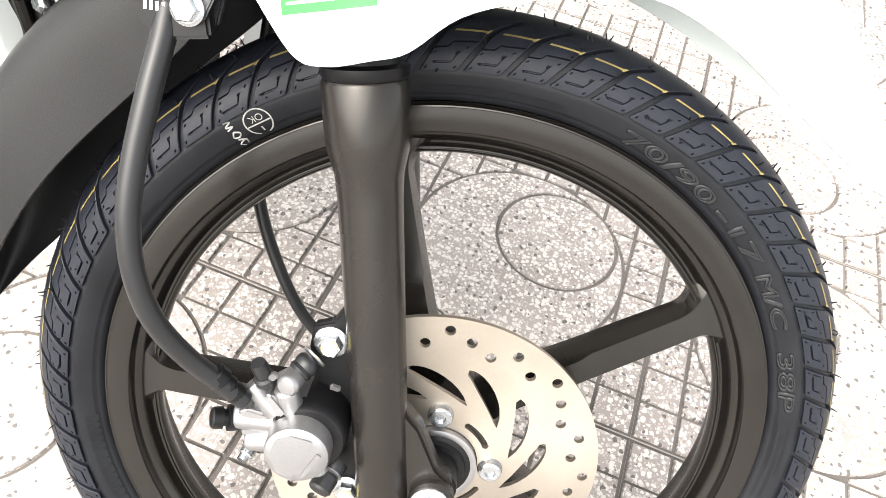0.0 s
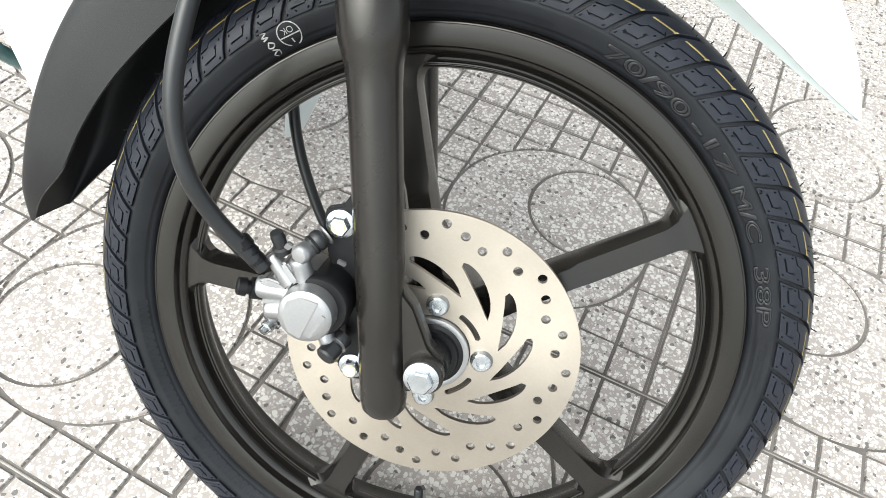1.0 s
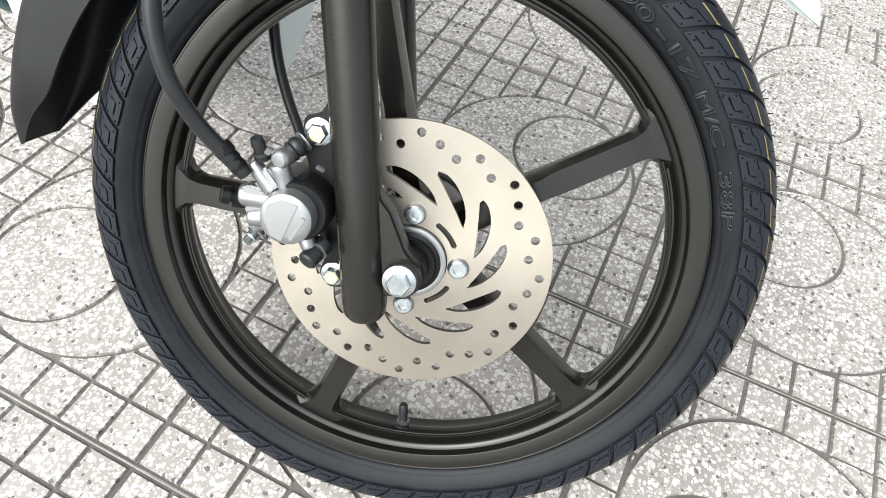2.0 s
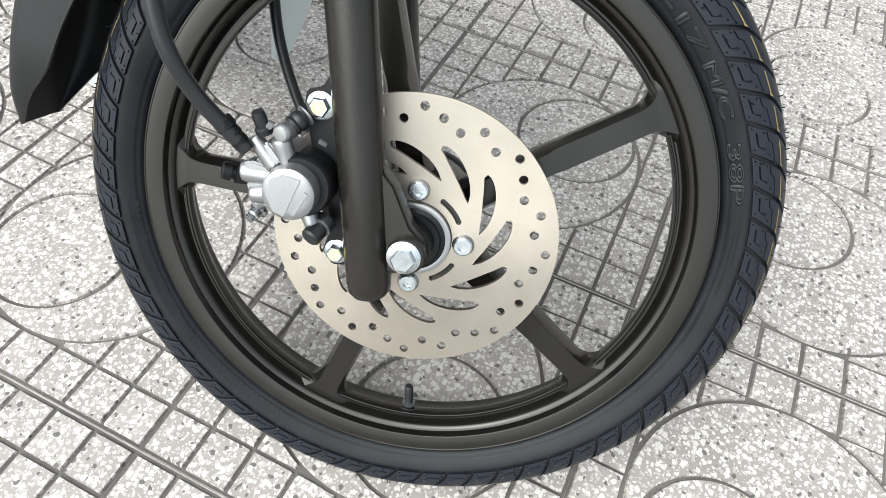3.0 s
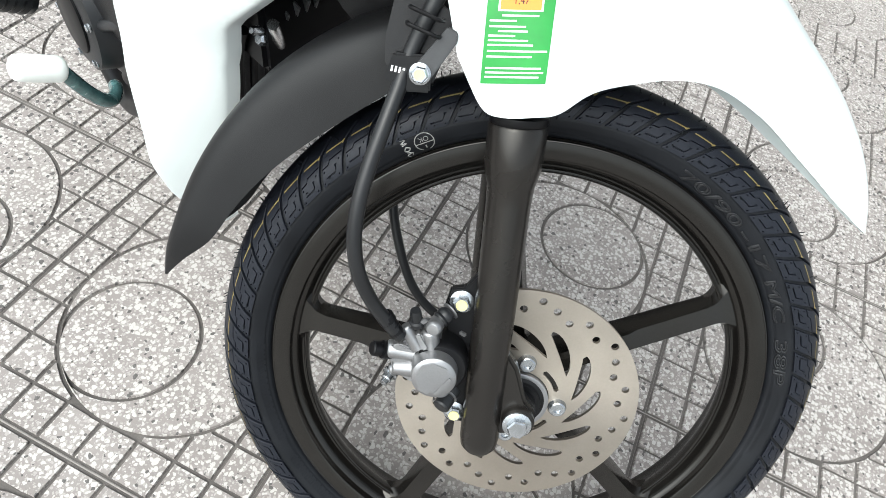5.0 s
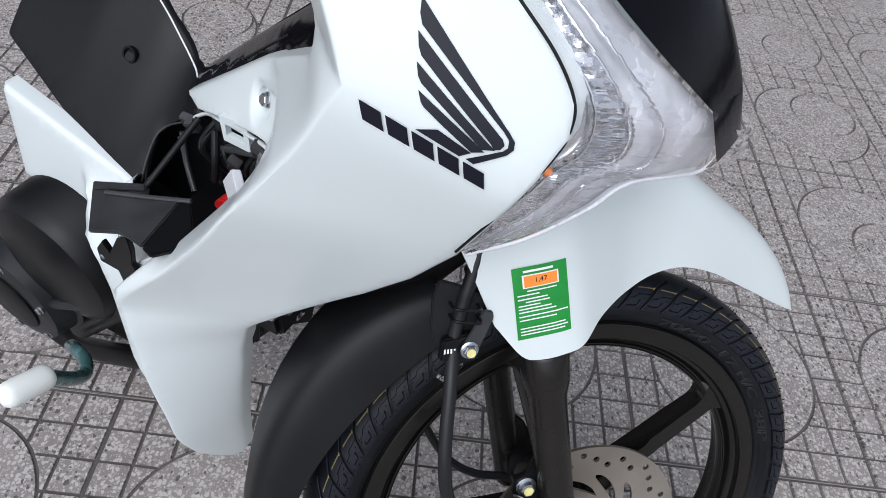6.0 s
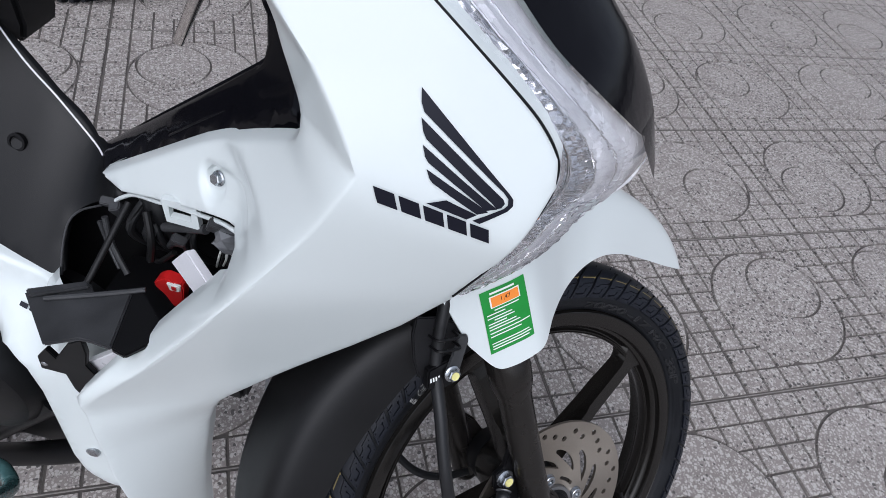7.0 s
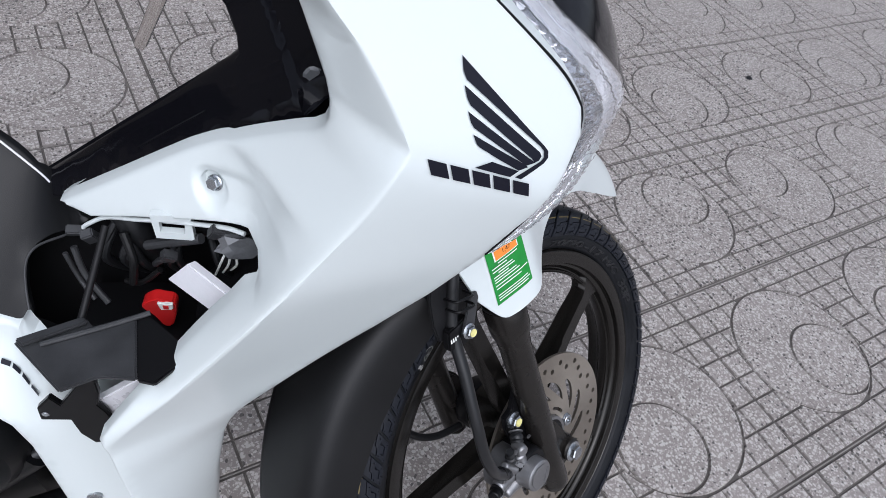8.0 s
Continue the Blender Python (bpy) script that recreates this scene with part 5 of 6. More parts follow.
# ---- inside of the leg shield, tunnel and seat side ----
def tunnel_depth(x, z):
    """Beside the cowl's upper edge the black tunnel turns away to the middle of the machine."""
    fold = -0.3869 - 1.7 * (z - 0.728)
    pocket = 0.013 * step(0.0, 0.007, x - fold) * step(0.712, 0.720, z)
    return face_strip(x, z) + pocket + 0.0195 + min(0.060, 1.5 * max(0.0, 0.767 * (z - 0.572 - 0.836 * (x + 0.555))))


inner = part("inner_shield", panel([(-0.400, 0.875), (-0.366, 0.800), (-0.354, 0.774), (-0.344, 0.752), (-0.344, 0.733), (-0.356, 0.720), (-0.380, 0.704), (-0.410, 0.680), (-0.443, 0.654), (-0.500, 0.607), (-0.556, 0.560), (-0.576, 0.551), (-0.588, 0.555), (-0.517, 0.621), (-0.458, 0.6755), (-0.428, 0.7035), (-0.4210, 0.711), (-0.4240, 0.716), (-0.4425, 0.7245), (-0.462, 0.742), (-0.490, 0.785), (-0.505, 0.840)], tunnel_depth, grid=0.008, curl=0.004, lip=0.006, sharp_corners=True, fine=((-0.388, 0.735, 0.030, 0.0032),)), M_GLOSSBLACK, bike, "gloss black inner leg shield and tunnel", BODY)
pocket_wrap = bmesh.new()
rk = random.Random(9)
bmesh.ops.create_icosphere(pocket_wrap, subdivisions=2, radius=0.0075)
for v in pocket_wrap.verts:
    v.co = Vector((v.co.x * 0.9, v.co.y * 0.2, v.co.z * 0.9)) * rk.uniform(0.75, 1.15) + Vector((-0.3655, 0.0790, 0.7330))
part("pocket_wrap", pocket_wrap, M_WRAPCLEAR, inner, "crumpled clear wrap in the shield's pocket", sharp=5)
ridge = [(-0.494, 0.628), (-0.470, 0.650), (-0.440, 0.677)]
part("shield_ridge", tube([(px, tunnel_depth(px, pz) - 0.0002, pz) for px, pz in ridge], 0.0011, 8, 6), M_GLOSSBLACK, inner)
def cover_depth(x, z):
    return 0.038 + eased(-x, (0.530, 0.545, 0.585, 0.640, 0.700), (0.60, 0.64, 1.20, 1.08, 0.95)) * (z - 0.48)


seat_side = part("seat_side_cover", panel([(-0.680, 0.617), (-0.632, 0.587), (-0.592, 0.563), (-0.574, 0.562), (-0.559, 0.5700), (-0.536, 0.560), (-0.555, 0.543), (-0.583, 0.522), (-0.590, 0.513), (-0.587, 0.498), (-0.580, 0.4836), (-0.604, 0.477), (-0.640, 0.485), (-0.700, 0.500), (-0.800, 0.530), (-0.800, 0.690)], cover_depth, grid=0.010, curl=0.002, lip=0.004, sharp_corners=True), M_COVER, bike, "dark grey satin plastic cover below the seat", BODY)
part("cover_trim", tube([(x, cover_depth(x, z) - 0.001, z) for x, z in ((-0.780, 0.680), (-0.680, 0.616), (-0.632, 0.586), (-0.592, 0.562), (-0.578, 0.5585))], 0.0009, 8, 6), M_SILVER, seat_side, "thin pale edge trim")
part("opening_rim", tube([(x, cover_depth(x, z) - 0.003, z) for x, z in ((-0.534, 0.561), (-0.555, 0.543), (-0.582, 0.523), (-0.5895, 0.513), (-0.5865, 0.498), (-0.580, 0.484))], 0.0011, 8, 6), M_TRAY, seat_side, "thin grey rim of the opening")
part("cover_screw", turned((-0.654, cover_depth(-0.654, 0.554) + 0.002, 0.554), (-0.654, 0.10, 0.562), ((0, 0.0085), (0.0042, 0.0085), (0.0042, 0.0062), (0.0008, 0.0058)), 20), M_BLACK, seat_side, "sunk black cover screw")

seat = part("seat", box((-0.785, 0.170, 0.690), (0.22, 0.17, 0.075), pose(0, 0, 0, 0, -12, 0), 0.028), M_PLASTIC, bike, "black grained vinyl seat front", BODY)
part("seat_nose", slab([(-0.679, 0.611), (-0.674, 0.628), (-0.676, 0.655), (-0.690, 0.690), (-0.720, 0.740), (-0.850, 0.780), (-0.850, 0.612), (-0.716, 0.610), (-0.700, 0.614), (-0.690, 0.608)], 0.185, 0.235, bevel=0.004), M_BLACK, seat, "black front corner of the seat")

LOWER = [(-0.760, 0.512), (-0.688, 0.4985), (-0.622, 0.4860), (-0.588, 0.4810), (-0.576, 0.500), (-0.560, 0.514), (-0.538, 0.510), (-0.515, 0.470), (-0.500, 0.430), (-0.496, 0.380), (-0.492, 0.320), (-0.496, 0.270), (-0.508, 0.238), (-0.520, 0.232), (-0.534, 0.242), (-0.556, 0.266), (-0.565, 0.288), (-0.574, 0.340), (-0.582, 0.385), (-0.592, 0.412), (-0.612, 0.424), (-0.660, 0.410), (-0.760, 0.398)]


def lower_depth(x, z):
    """The lower panel: flush with the leg shield in front, turning in below the seat cover."""
    turn_in = max(step(0.545, 0.600, -x) * step(0.41, 0.475, z), step(0.600, 0.660, -x))
    return -0.012 + 0.13 * (z - 0.506) + 0.25 * max(0.0, x + 0.545) + 0.050 * turn_in


lower = part("lower_side_panel", panel(LOWER, lower_depth, grid=0.010, curl=0.006, lip=0.014, sharp_corners=True), M_WHITE, bike, "white lower side panel with dark lettering marks", BODY)
for k in range(5):
    x, z = -0.612 + 0.0098 * k, 0.4560 - 0.0010 * k
    decal("side_mark", [[(x, z), (x + 0.0078, z - 0.0010), (x + 0.0072, z - 0.0040), (x - 0.0006, z - 0.0030)]], lower_depth, lower, M_DECAL, 0.0025)
part("panel_screw_low", turned((-0.540, -0.030, 0.303), (-0.538, -0.060, 0.305), ((0, 0.0075), (0.0085, 0.0070), (0.0095, 0.0050), (0.0095, 0.003)), 18), M_ZINC, lower, "panel screw in a cup")

# ---- service opening: dark cavity with battery tray, rod, wiring and a red cap ----
# Black sheet added behind the opening to stand in for its shaded depth.
cavity = part("cavity_backing", panel([(-0.690, 0.490), (-0.600, 0.515), (-0.560, 0.540), (-0.500, 0.630), (-0.360, 0.700), (-0.340, 0.600), (-0.420, 0.440), (-0.560, 0.380), (-0.690, 0.380)], lambda x, z: 0.115 + 0.12 * (z - 0.5), grid=0.03, curl=0, lip=0.01, sharp_corners=True), M_BLACK, bike, "black backing sheet standing in for the dark depth of the service opening", BODY)


def shelf(outline, t=0.004, drop=0.0, bm=None):
    """A moulded plate that lies nearly level: (x, y) outline."""
    bm = bm or bmesh.new()
    top = lambda x: 0.5395 + 0.18 * (x + 0.55)
    f = bm.faces.new([bm.verts.new((x, y, top(x) + drop)) for x, y in outline])
    got = bmesh.ops.extrude_face_region(bm, geom=[f])
    bmesh.ops.translate(bm, verts=[g for g in got["geom"] if isinstance(g, bmesh.types.BMVert)], vec=(0, 0, -t))
    bmesh.ops.bevel(bm, geom=list(bm.edges), offset=min(0.0012, t * 0.3), segments=2, affect="EDGES", clamp_overlap=True)
    return bm


TRAY = [(-0.561, -0.018), (-0.516, 0.002), (-0.505, -0.010), (-0.4800, 0.003), (-0.4660, -0.0525), (-0.484, -0.050), (-0.494, -0.050), (-0.516, -0.060)]
TRAY_END = [(-0.4798, 0.0030), (-0.474, 0.006), (-0.450, -0.015), (-0.432, -0.032), (-0.453, -0.056), (-0.4658, -0.0525)]
RIDGE = [(-0.559, -0.0180), (-0.517, 0.0005), (-0.512, -0.0050), (-0.552, -0.0240)]
tray = part("battery_tray", shelf(TRAY), M_TRAY, bike, "dark grey plastic battery cover plate", BODY)
part("tray_end", shelf(TRAY_END, 0.005, -0.0005), M_BLACK, tray, "black end of the cover plate")
part("tray_ridge", shelf(RIDGE, 0.004, 0.0045), M_TRAY, tray)
part("tray_rib", tube([(-0.540, -0.022, 0.5430), (-0.500, -0.008, 0.5500), (-0.470, 0.004, 0.5550)], 0.0022, 8, 6), M_TRAY, tray)
battery = part("battery", box((-0.475, 0.060, 0.430), (0.150, 0.090, 0.080), pose(0, 0, 0, 0, -8, 0), 0.005), M_BLACK, bike, "black battery deep in the opening", BODY)
part("tray_hook", slab([(-0.550, 0.482), (-0.538, 0.500), (-0.532, 0.489), (-0.515, 0.519), (-0.501, 0.531), (-0.501, 0.510), (-0.505, 0.492), (-0.500, 0.481), (-0.498, 0.469), (-0.503, 0.432), (-0.517, 0.428), (-0.526, 0.444), (-0.529, 0.466), (-0.551, 0.464)], -0.041, -0.036, bevel=0.0008), M_BLACK, bike, "black bent steel tray hook", BODY)
part("hook_hole", turned((-0.5455, -0.0412, 0.474), (-0.5455, -0.05, 0.474), ((0, 0.0030), (0.0006, 0.0022)), 14), M_ZINC, tray)
part("grey_block", slab([(-0.511, 0.482), (-0.474, 0.522), (-0.471, 0.515), (-0.491, 0.476), (-0.505, 0.461)], -0.034, -0.026, bevel=0.001), M_SILVER, battery)
part("stay_rod", tube([(-0.5140, 0.064, 0.5800), (-0.5165, 0.035, 0.5630), (-0.5200, 0.000, 0.5420)], 0.0028, 12, 4), M_GUARD, bike, "thin grey steel stay rod", BODY)
red_cap = part("terminal_cap", slab([(p.x, p.y) for p in smooth_line([(-0.493, 0.503, 0), (-0.484, 0.514, 0), (-0.475, 0.514, 0), (-0.465, 0.509, 0), (-0.469, 0.481, 0), (-0.477, 0.478, 0), (-0.484, 0.491, 0)], 4, True)], 0.046, 0.058, bevel=0.002), M_RED, bike, "red plastic battery terminal cap", BODY)
part("terminal_tab", slab([(-0.4795, 0.5125), (-0.4665, 0.5125), (-0.4670, 0.5045), (-0.4770, 0.5030)], 0.0440, 0.0475, bevel=0.0008), M_PAPER, red_cap)
part("terminal_slot", slab([(-0.4745, 0.5105), (-0.4700, 0.5105), (-0.4700, 0.5065), (-0.4740, 0.5060)], 0.0432, 0.0450), M_RED, red_cap)
wb = bmesh.new()
corners = [Vector(p) for p in ((-0.446, 0.028, 0.587), (-0.464, 0.034, 0.559), (-0.427, 0.006, 0.561), (-0.412, 0.000, 0.589))]
nw = (corners[1] - corners[0]).cross(corners[3] - corners[0]).normalized()
nw = nw if nw.y > 0 else -nw
lo = [wb.verts.new(p) for p in corners]
hi = [wb.verts.new(p + nw * 0.008) for p in corners]
wb.faces.new(lo); wb.faces.new(hi)
for i in range(4):
    wb.faces.new((lo[i], lo[(i + 1) % 4], hi[(i + 1) % 4], hi[i]))
bmesh.ops.bevel(wb, geom=list(wb.edges), offset=0.0008, segments=2, affect="EDGES", clamp_overlap=True)
part("relay_cover", wb, M_SILVER, bike, "pale grey relay cover", BODY)
part("panel_catch", holed_plate([(-0.475, 0.612), (-0.446, 0.616), (-0.4445, 0.589), (-0.4725, 0.588)], [[(-0.469, 0.606), (-0.4505, 0.608), (-0.4510, 0.5955), (-0.4690, 0.5950)]], 0.0500, 0.0560), M_WHITE, bike, "white moulded panel catch", BODY)
wrap = bmesh.new()
rw = random.Random(5)
bmesh.ops.create_icosphere(wrap, subdivisions=2, radius=0.014)
for v in wrap.verts:
    v.co = Vector((v.co.x * 1.2, v.co.y * 0.5, v.co.z)) * rw.uniform(0.7, 1.15) + Vector((-0.411, 0.036, 0.602))
part("clear_wrap", wrap, M_WRAPCLEAR, bike, "crumpled clear plastic wrap on a wiring plug", BODY, sharp=5)
rng = random.Random(11)
for k in range(7):
    x0, x1 = rng.uniform(-0.515, -0.43), rng.uniform(-0.525, -0.43)
    wire = tube([(x0, 0.108, 0.59), ((x0 + x1) / 2 + rng.uniform(-0.02, 0.02), 0.085 + rng.uniform(0, 0.02), 0.570), (x1, 0.070, 0.54), (x1 + 0.01, 0.09, 0.50)], rng.uniform(0.0022, 0.0045), 10, 6)
    part("wire", wire, M_HOSE, battery)
for k in range(5):
    part("wire", tube([(-0.430 + 0.003 * k, 0.045, 0.556 + 0.002 * k), (-0.424 + 0.003 * k, 0.040, 0.578), (-0.418 + 0.001 * k, 0.038, 0.598)], 0.0010, 6, 4), M_GUARD if k % 2 else M_PAPER, battery)
for a, b, c, r, m in (((-0.545, 0.070, 0.545), (-0.538, 0.062, 0.520), (-0.520, 0.050, 0.500), 0.0028, M_TRAY), ((-0.556, 0.075, 0.530), (-0.548, 0.070, 0.505), (-0.535, 0.060, 0.490), 0.0022, M_TRAY), ((-0.505, 0.072, 0.566), (-0.497, 0.060, 0.545), (-0.500, 0.058, 0.520), 0.0036, M_GUARD), ((-0.486, 0.066, 0.560), (-0.470, 0.060, 0.572), (-0.440, 0.052, 0.590), 0.0042, M_TRAY), ((-0.480, 0.060, 0.545), (-0.474, 0.056, 0.555), (-0.462, 0.056, 0.560), 0.0030, M_ENGINE), ((-0.512, 0.075, 0.500), (-0.495, 0.064, 0.514), (-0.478, 0.062, 0.535), 0.0026, M_GUARD)):
    part("wire", tube([a, b, c], r, 10, 6), m, battery)
for x, y, z, w, h, a in ((-0.466, 0.052, 0.566, 0.012, 0.008, 30), (-0.530, 0.070, 0.560, 0.010, 0.014, -20), (-0.500, 0.066, 0.545, 0.007, 0.005, 15), (-0.424, 0.040, 0.612, 0.014, 0.012, 20), (-0.545, 0.078, 0.556, 0.012, 0.006, 10)):
    part("wiring_plug", box((x, y, z), (w, 0.008, h), pose(0, 0, 0, 20, a, 15), 0.001), M_TRAY, battery)
part("air_pipe", tube([(-0.520, 0.095, 0.590), (-0.500, 0.085, 0.560), (-0.490, 0.090, 0.530), (-0.500, 0.100, 0.500)], 0.011, 16, 8, ribs=0.10), M_HOSE, battery, "ribbed black rubber pipe")
part("frame_tube", rod((-0.470, 0.075, 0.570), (-0.400, 0.050, 0.612), 0.006, steps=16), M_BLACK, battery)

# black inner fender between the two leg shields, with the cylinder head behind it
shroud = bmesh.new()
EDGE_LINE = [(-0.262, 0.680), (-0.290, 0.640), (-0.330, 0.590), (-0.385, 0.525), (-0.425, 0.470), (-0.440, 0.430), (-0.450, 0.360), (-0.455, 0.300), (-0.460, 0.240)]
rows = []
for p in smooth_line([Vector((x, 0, z)) for x, z in EDGE_LINE], 4):
    a = Vector((p.x, cowl_depth(p.x, p.z) + 0.022 if p.z > 0.43 else 0.012 - 0.05 * (0.43 - p.z), p.z))
    b = MIRROR @ a
    mid = (a + b) / 2 + Vector((-0.030, 0, 0.010))
    rows.append([shroud.verts.new(a.lerp(b, t) + (mid - (a + b) / 2) * math.sin(math.pi * t)) for t in (0, 0.1, 0.2, 0.35, 0.5, 0.65, 0.8, 0.9, 1.0)])
for r, o in zip(rows, rows[1:]):
    for k in range(8):
        shroud.faces.new((r[k], r[k + 1], o[k + 1], o[k]))
got = bmesh.ops.extrude_face_region(shroud, geom=list(shroud.faces))
bmesh.ops.translate(shroud, verts=[g for g in got["geom"] if isinstance(g, bmesh.types.BMVert)], vec=(-0.003, 0, 0.001))
part("steering_cover", turned((-0.345, 0.105, 0.490), (-0.270, 0.115, 0.690), ((0, 0.045), (0.01, 0.058), (0.10, 0.066), (0.205, 0.070)), 32), M_PLASTIC, bike, "black steering stem cover under the cowl", BODY)
part("inner_fender", shroud, M_PLASTIC, bike, "black plastic inner fender between the leg shields", BODY, sharp=50)

# ---- engine, exhaust and foot peg ----
PEG = ((-0.6190, -0.152, 0.304), (-0.6160, -0.100, 0.285))
engine_bm = turned((-0.775, -0.045, 0.232), (-0.775, 0.20, 0.232), ((0, 0.060), (0.004, 0.070), (0.030, 0.074), (0.032, 0.082), (0.150, 0.085)), 40)
turned((-0.640, 0.030, 0.330), (-0.640, 0.2, 0.330), ((0, 0.052), (0.006, 0.066), (0.09, 0.070)), 36, engine_bm)
box((-0.700, 0.060, 0.270), (0.150, 0.130, 0.120), pose(0, 0, 0, 0, -35, 0), 0.02, engine_bm)
engine = part("engine", engine_bm, M_ENGINE, bike, "dark grey engine case behind the leg shield", BODY, sharp=40)
for k in range(6):
    a = radians(20 + 60 * k)
    hex_bolt("case_bolt", (-0.775 + 0.062 * math.cos(a), -0.043, 0.232 + 0.062 * math.sin(a)), (0, -1, 0), 0.0045, 0.005, engine, M_ZINC, 1.3)
part("crankcase_cover", turned((-0.690, -0.030, 0.335), (-0.690, 0.2, 0.335), ((0, 0.060), (0.006, 0.078), (0.020, 0.088), (0.120, 0.092)), 44), M_COVER, engine, "glossy black round crankcase cover")
part("crankcase", box((-0.690, 0.078, 0.205), (0.150, 0.110, 0.190), pose(0, 0, 0, 0, -6, 0), 0.022), M_COVER, engine, "black crankcase under the round cover")
part("cover_rib", rod((-0.598, 0.002, 0.318), (-0.735, 0.002, 0.150), 0.017, steps=16), M_COVER, engine)
part("case_cover", turned((-0.775, -0.044, 0.232), (-0.775, -0.2, 0.232), ((0, 0.046), (0.004, 0.046), (0.006, 0.040)), 36), M_BLACK, engine)
part("cooling_pipe", tube([(-0.560, 0.02, 0.330), (-0.640, -0.02, 0.300), (-0.720, -0.03, 0.250)], 0.007, 12, 8), M_ENGINE, engine)
part("exhaust_pipe", tube([(-0.490, 0.060, 0.285), (-0.550, 0.012, 0.232), (-0.605, 0.000, 0.190), (-0.729, 0.000, 0.098), (-0.800, 0.004, 0.056), (-0.900, 0.012, 0.052), (-1.000, 0.020, 0.080)], 0.0150, 16, 8), M_BLACK, bike, "black exhaust pipe under the engine", BODY)
pedal = part("foot_peg_arm", tube([(-0.719, -0.030, 0.155), (-0.690, -0.038, 0.182), (-0.665, -0.045, 0.193), (-0.640, -0.062, 0.206), (-0.628, -0.082, 0.235), (-0.618, -0.104, 0.280)], 0.0085, 12, 8), M_WRAP, bike, "foot peg arm in greenish clear wrap", BODY)
PEG_A, PEG_B = Vector(PEG[0]), Vector(PEG[1])
L = (PEG_B - PEG_A).length
part("foot_peg", turned(PEG_A, PEG_B, [(L * t, 0.0135 * (max(0.0, 1 - (2 * t - 1) ** 8)) ** 0.5 + 0.001) for t in (0, 0.01, 0.04, 0.1, 0.2, 0.5, 0.8, 0.9, 0.96, 0.99, 1.0)], 24), M_PAPER, pedal, "white wrapped foot peg")
for k in range(5):
    part("cooling_fin", box((-0.420 + 0.002 * k, 0.030 + 0.009 * k, 0.440 + 0.006 * k), (0.030, 0.003, 0.030), pose(0, 0, 0, 10, 25, 10), 0.001), M_CAST, engine)
part("head_pipe", tube([(-0.405, 0.030, 0.485), (-0.415, 0.036, 0.462), (-0.430, 0.045, 0.440)], 0.0050, 12, 6), M_ZINC, engine)
for k in range(3):
    part("radiator_rib", tube([(-0.425, 0.010 + 0.016 * k, 0.430), (-0.440, 0.012 + 0.016 * k, 0.390), (-0.446, 0.014 + 0.016 * k, 0.340)], 0.0050, 10, 5), M_BLACK, engine)
part("head_pipe", tube([(-0.388, 0.018, 0.458), (-0.395, 0.026, 0.440), (-0.404, 0.034, 0.420)], 0.0052, 12, 6), M_CHROME, engine, "bright plated cylinder head pipe")
for x, y, z, r in ((-0.408, 0.016, 0.432, 0.0060), (-0.416, 0.022, 0.414, 0.0052), (-0.400, 0.042, 0.408, 0.0048), (-0.404, 0.008, 0.446, 0.0040)):
    part("head_nut", turned((x, y + 0.008, z - 0.004), (x + 0.004, y - 0.010, z + 0.004), ((0, r), (0.010, r), (0.012, r * 0.7)), 6), M_ZINC, engine)
peg = part("rider_foot_peg", turned((-0.738, -0.092, 0.292), (-0.700, -0.165, 0.350), [(0, 0.010), (0.004, 0.017)] + [(0.008 + 0.006 * k, 0.0185 if k % 2 else 0.0165) for k in range(14)] + [(0.094, 0.016), (0.098, 0.008)], 20), M_HOSE, bike, "ribbed black rubber foot peg", BODY)
part("brake_rod", tube([(-0.900, -0.060, 0.330), (-0.800, -0.075, 0.350), (-0.735, -0.070, 0.345)], 0.0045, 10, 6), M_BLACK, engine)
part("cable_tie", rod((-0.487, 0.122, 0.707), (-0.455, 0.122, 0.780), 0.0042, 0.0055, 14), M_CLEAR, bike, "clear plastic cable sleeve", BODY)


# ---- the pavement's tiles ----
pavement = tagged(new("pavement"), "grey terrazzo pavement of square tiles with circle patterns", "pavement", kind="structure")
tile = tile_mesh()
laid = set()
for m in range(-7, 13):
    for n in range(-12, 4):
        c = TILE_MID + TILE * (m * Vector((math.cos(radians(TURN_T)), math.sin(radians(TURN_T)), 0)) + n * Vector((math.sin(radians(TURN_T)), -math.cos(radians(TURN_T)), 0)))
        if not (-2.2 < c.x < 3.6 and -0.9 < c.y < 3.6) or c.x * 0.5 + 3.2 < c.y:
            continue
        # the smaller circle lies towards one corner, by turns; the lattice's second axis runs the other way from the tile's own
        sx, sy = (1 if m % 2 else -1), (-1 if n % 2 == 0 else 1)
        laid.add((m, n))
        share("paving_tile", tile, pavement, pose(c.x, c.y, 0.0006 * math.sin(m * 7.3 + n * 3.1), 0, 0, TURN_T) @ Matrix.Diagonal((sx, sy, 1, 1)))
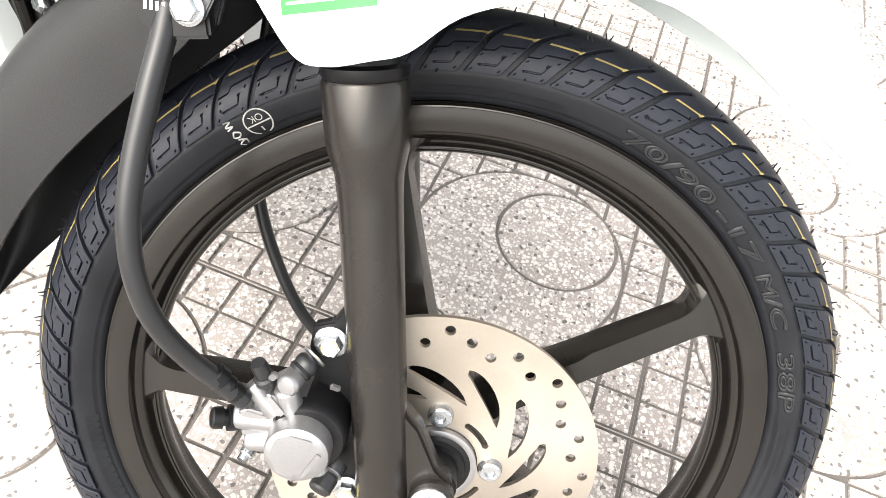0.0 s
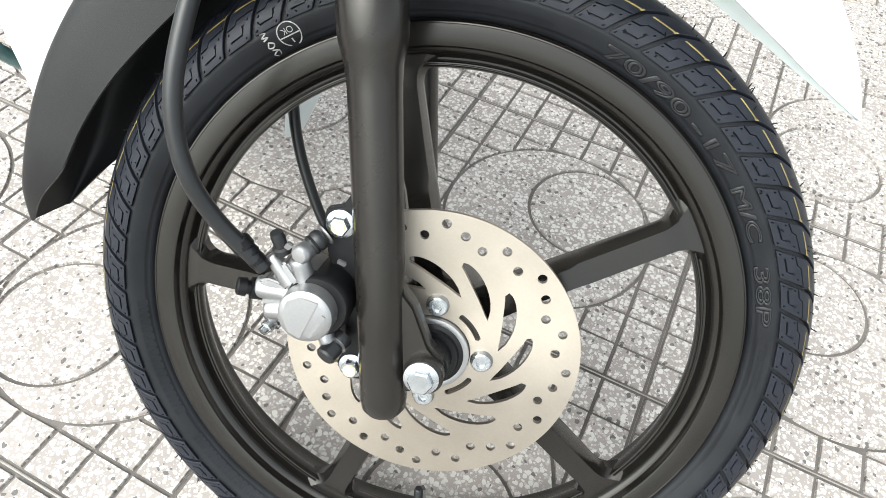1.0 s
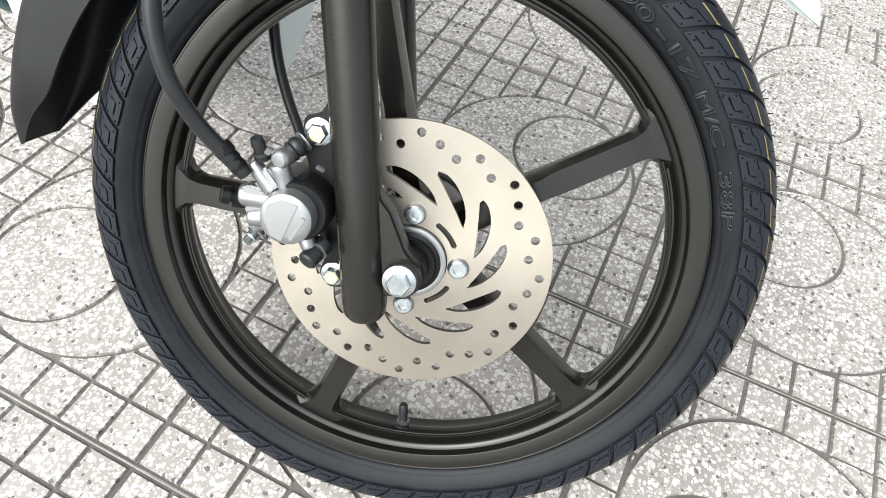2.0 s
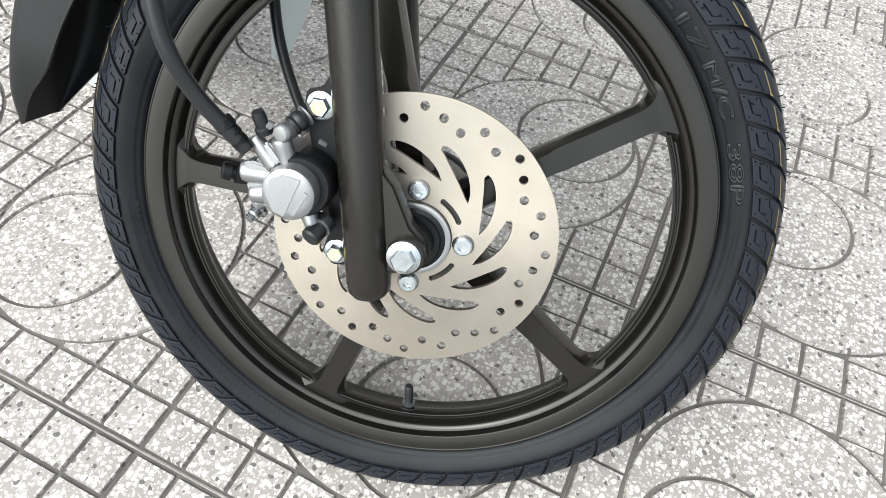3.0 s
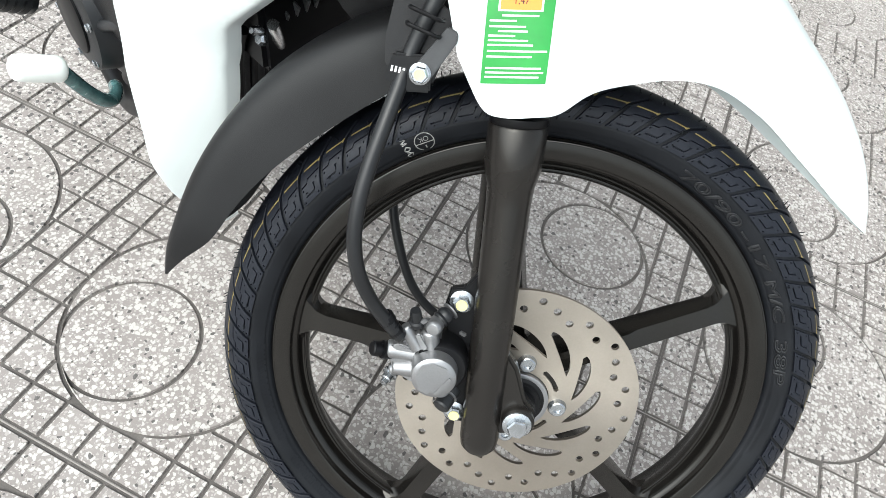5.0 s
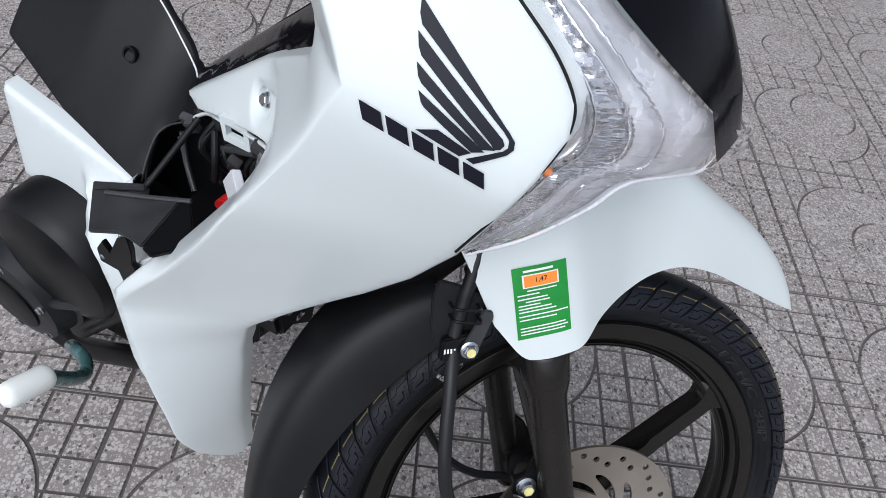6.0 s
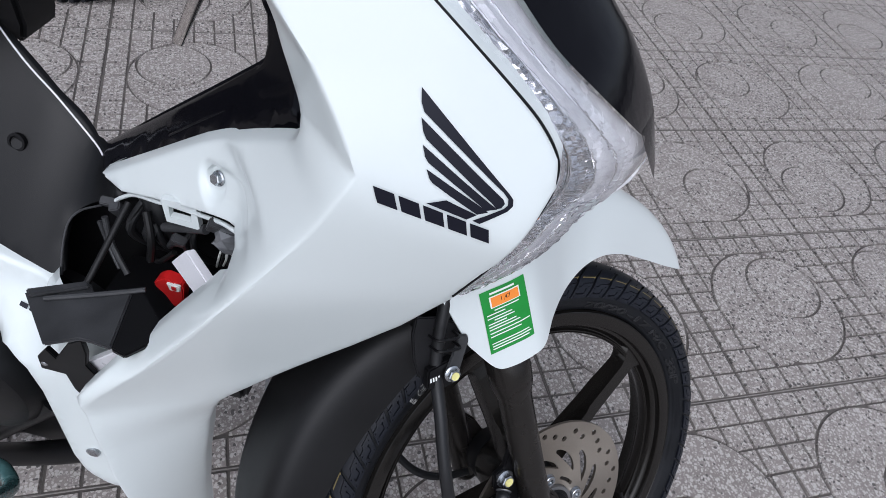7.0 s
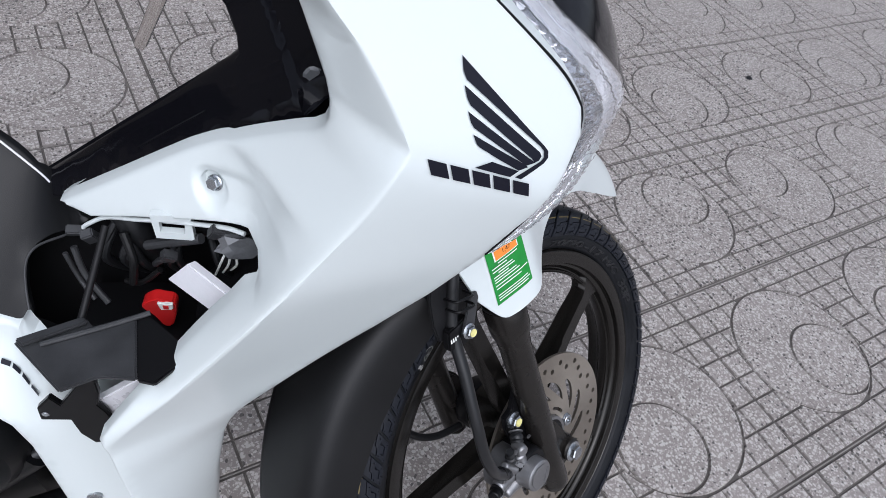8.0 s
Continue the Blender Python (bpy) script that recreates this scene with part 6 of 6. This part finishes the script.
# the rest of the pavement, out of sight or far off, as one sheet of plain tiles
rest = bmesh.new()
ux, uy = Vector((math.cos(radians(TURN_T)), math.sin(radians(TURN_T)), 0)), Vector((math.sin(radians(TURN_T)), -math.cos(radians(TURN_T)), 0))
for m in range(-26, 32):
    for n in range(-18, 26):
        if (m, n) in laid:
            continue
        c = TILE_MID + TILE * (m * ux + n * uy)
        if c.y > 5.9:
            continue
        top = [rest.verts.new(c + ux * a * 0.1965 + uy * b * 0.1965) for a, b in ((-1, -1), (1, -1), (1, 1), (-1, 1))]
        low = [rest.verts.new(c + ux * a * 0.1985 + uy * b * 0.1985 + Vector((0, 0, -0.004))) for a, b in ((-1, -1), (1, -1), (1, 1), (-1, 1))]
        rest.faces.new(top)
        for i in range(4):
            j = (i + 1) % 4
            rest.faces.new((low[i], low[j], top[j], top[i]))
tagged(part("far_tiles", rest, M_TERRAZZO, pavement), "plain terrazzo tiles further off", kind="stuff")
SPOT = (1.681, 0.476)
spot = bmesh.new()
rs = random.Random(8)
ring = []
for k in range(18):
    a = 2 * math.pi * k / 18
    r = 0.013 * rs.uniform(0.55, 1.1)
    ring.append(spot.verts.new((SPOT[0] + r * math.cos(a) * 1.3, SPOT[1] + r * math.sin(a), 0.0016)))
spot.faces.new(ring)
part("oil_spot", spot, M_BLACK, pavement, "small black oil stain on a tile")

# ---- wheel of a machine parked behind ----
parked = tagged(new("parked_motorcycle"), "black wheel of another motorcycle parked on the pavement", "motorcycle")
parked.matrix_world = pose(-0.262, 1.775, 0.0, 0, 0, -14)
parked_tyre = part("tyre", turned((0, -0.045, 0.275), (0, 0.045, 0.275), ((0.004, 0.200), (0, 0.222), (0.008, 0.246), (0.026, 0.267), (0.045, 0.273), (0.064, 0.267), (0.082, 0.246), (0.090, 0.222), (0.086, 0.200)), 72), M_RUBBER, parked)
part("rim", turned((0, -0.030, 0.275), (0, 0.030, 0.275), ((0.010, 0.190), (0, 0.201), (0.060, 0.201), (0.050, 0.190)), 48), M_BLACK, parked)
lug = bmesh.new()
box((0, 0, 0), (0.012, 0.030, 0.008), pose(0, 0, 0, 0, 0, 24), 0, lug)
lug_mesh = obj("tread_block", lug, M_RUBBER)
lug_mesh.parent = parked_tyre
lug_data = lug_mesh.data
for k in range(2, 120):
    a, side = radians(180 + (k - 60) * 3.0), (-1 if k % 2 else 1)
    at = Matrix.Translation((0, 0, 0.275)) @ Matrix.Rotation(a, 4, "Y") @ Matrix.Translation((0, side * 0.022, 0.2695)) @ Matrix.Rotation(-side * 0.42, 4, "X")
    if k == 2:
        lug_mesh.matrix_basis = at
    else:
        share("tread_block", lug_data, parked_tyre, at)
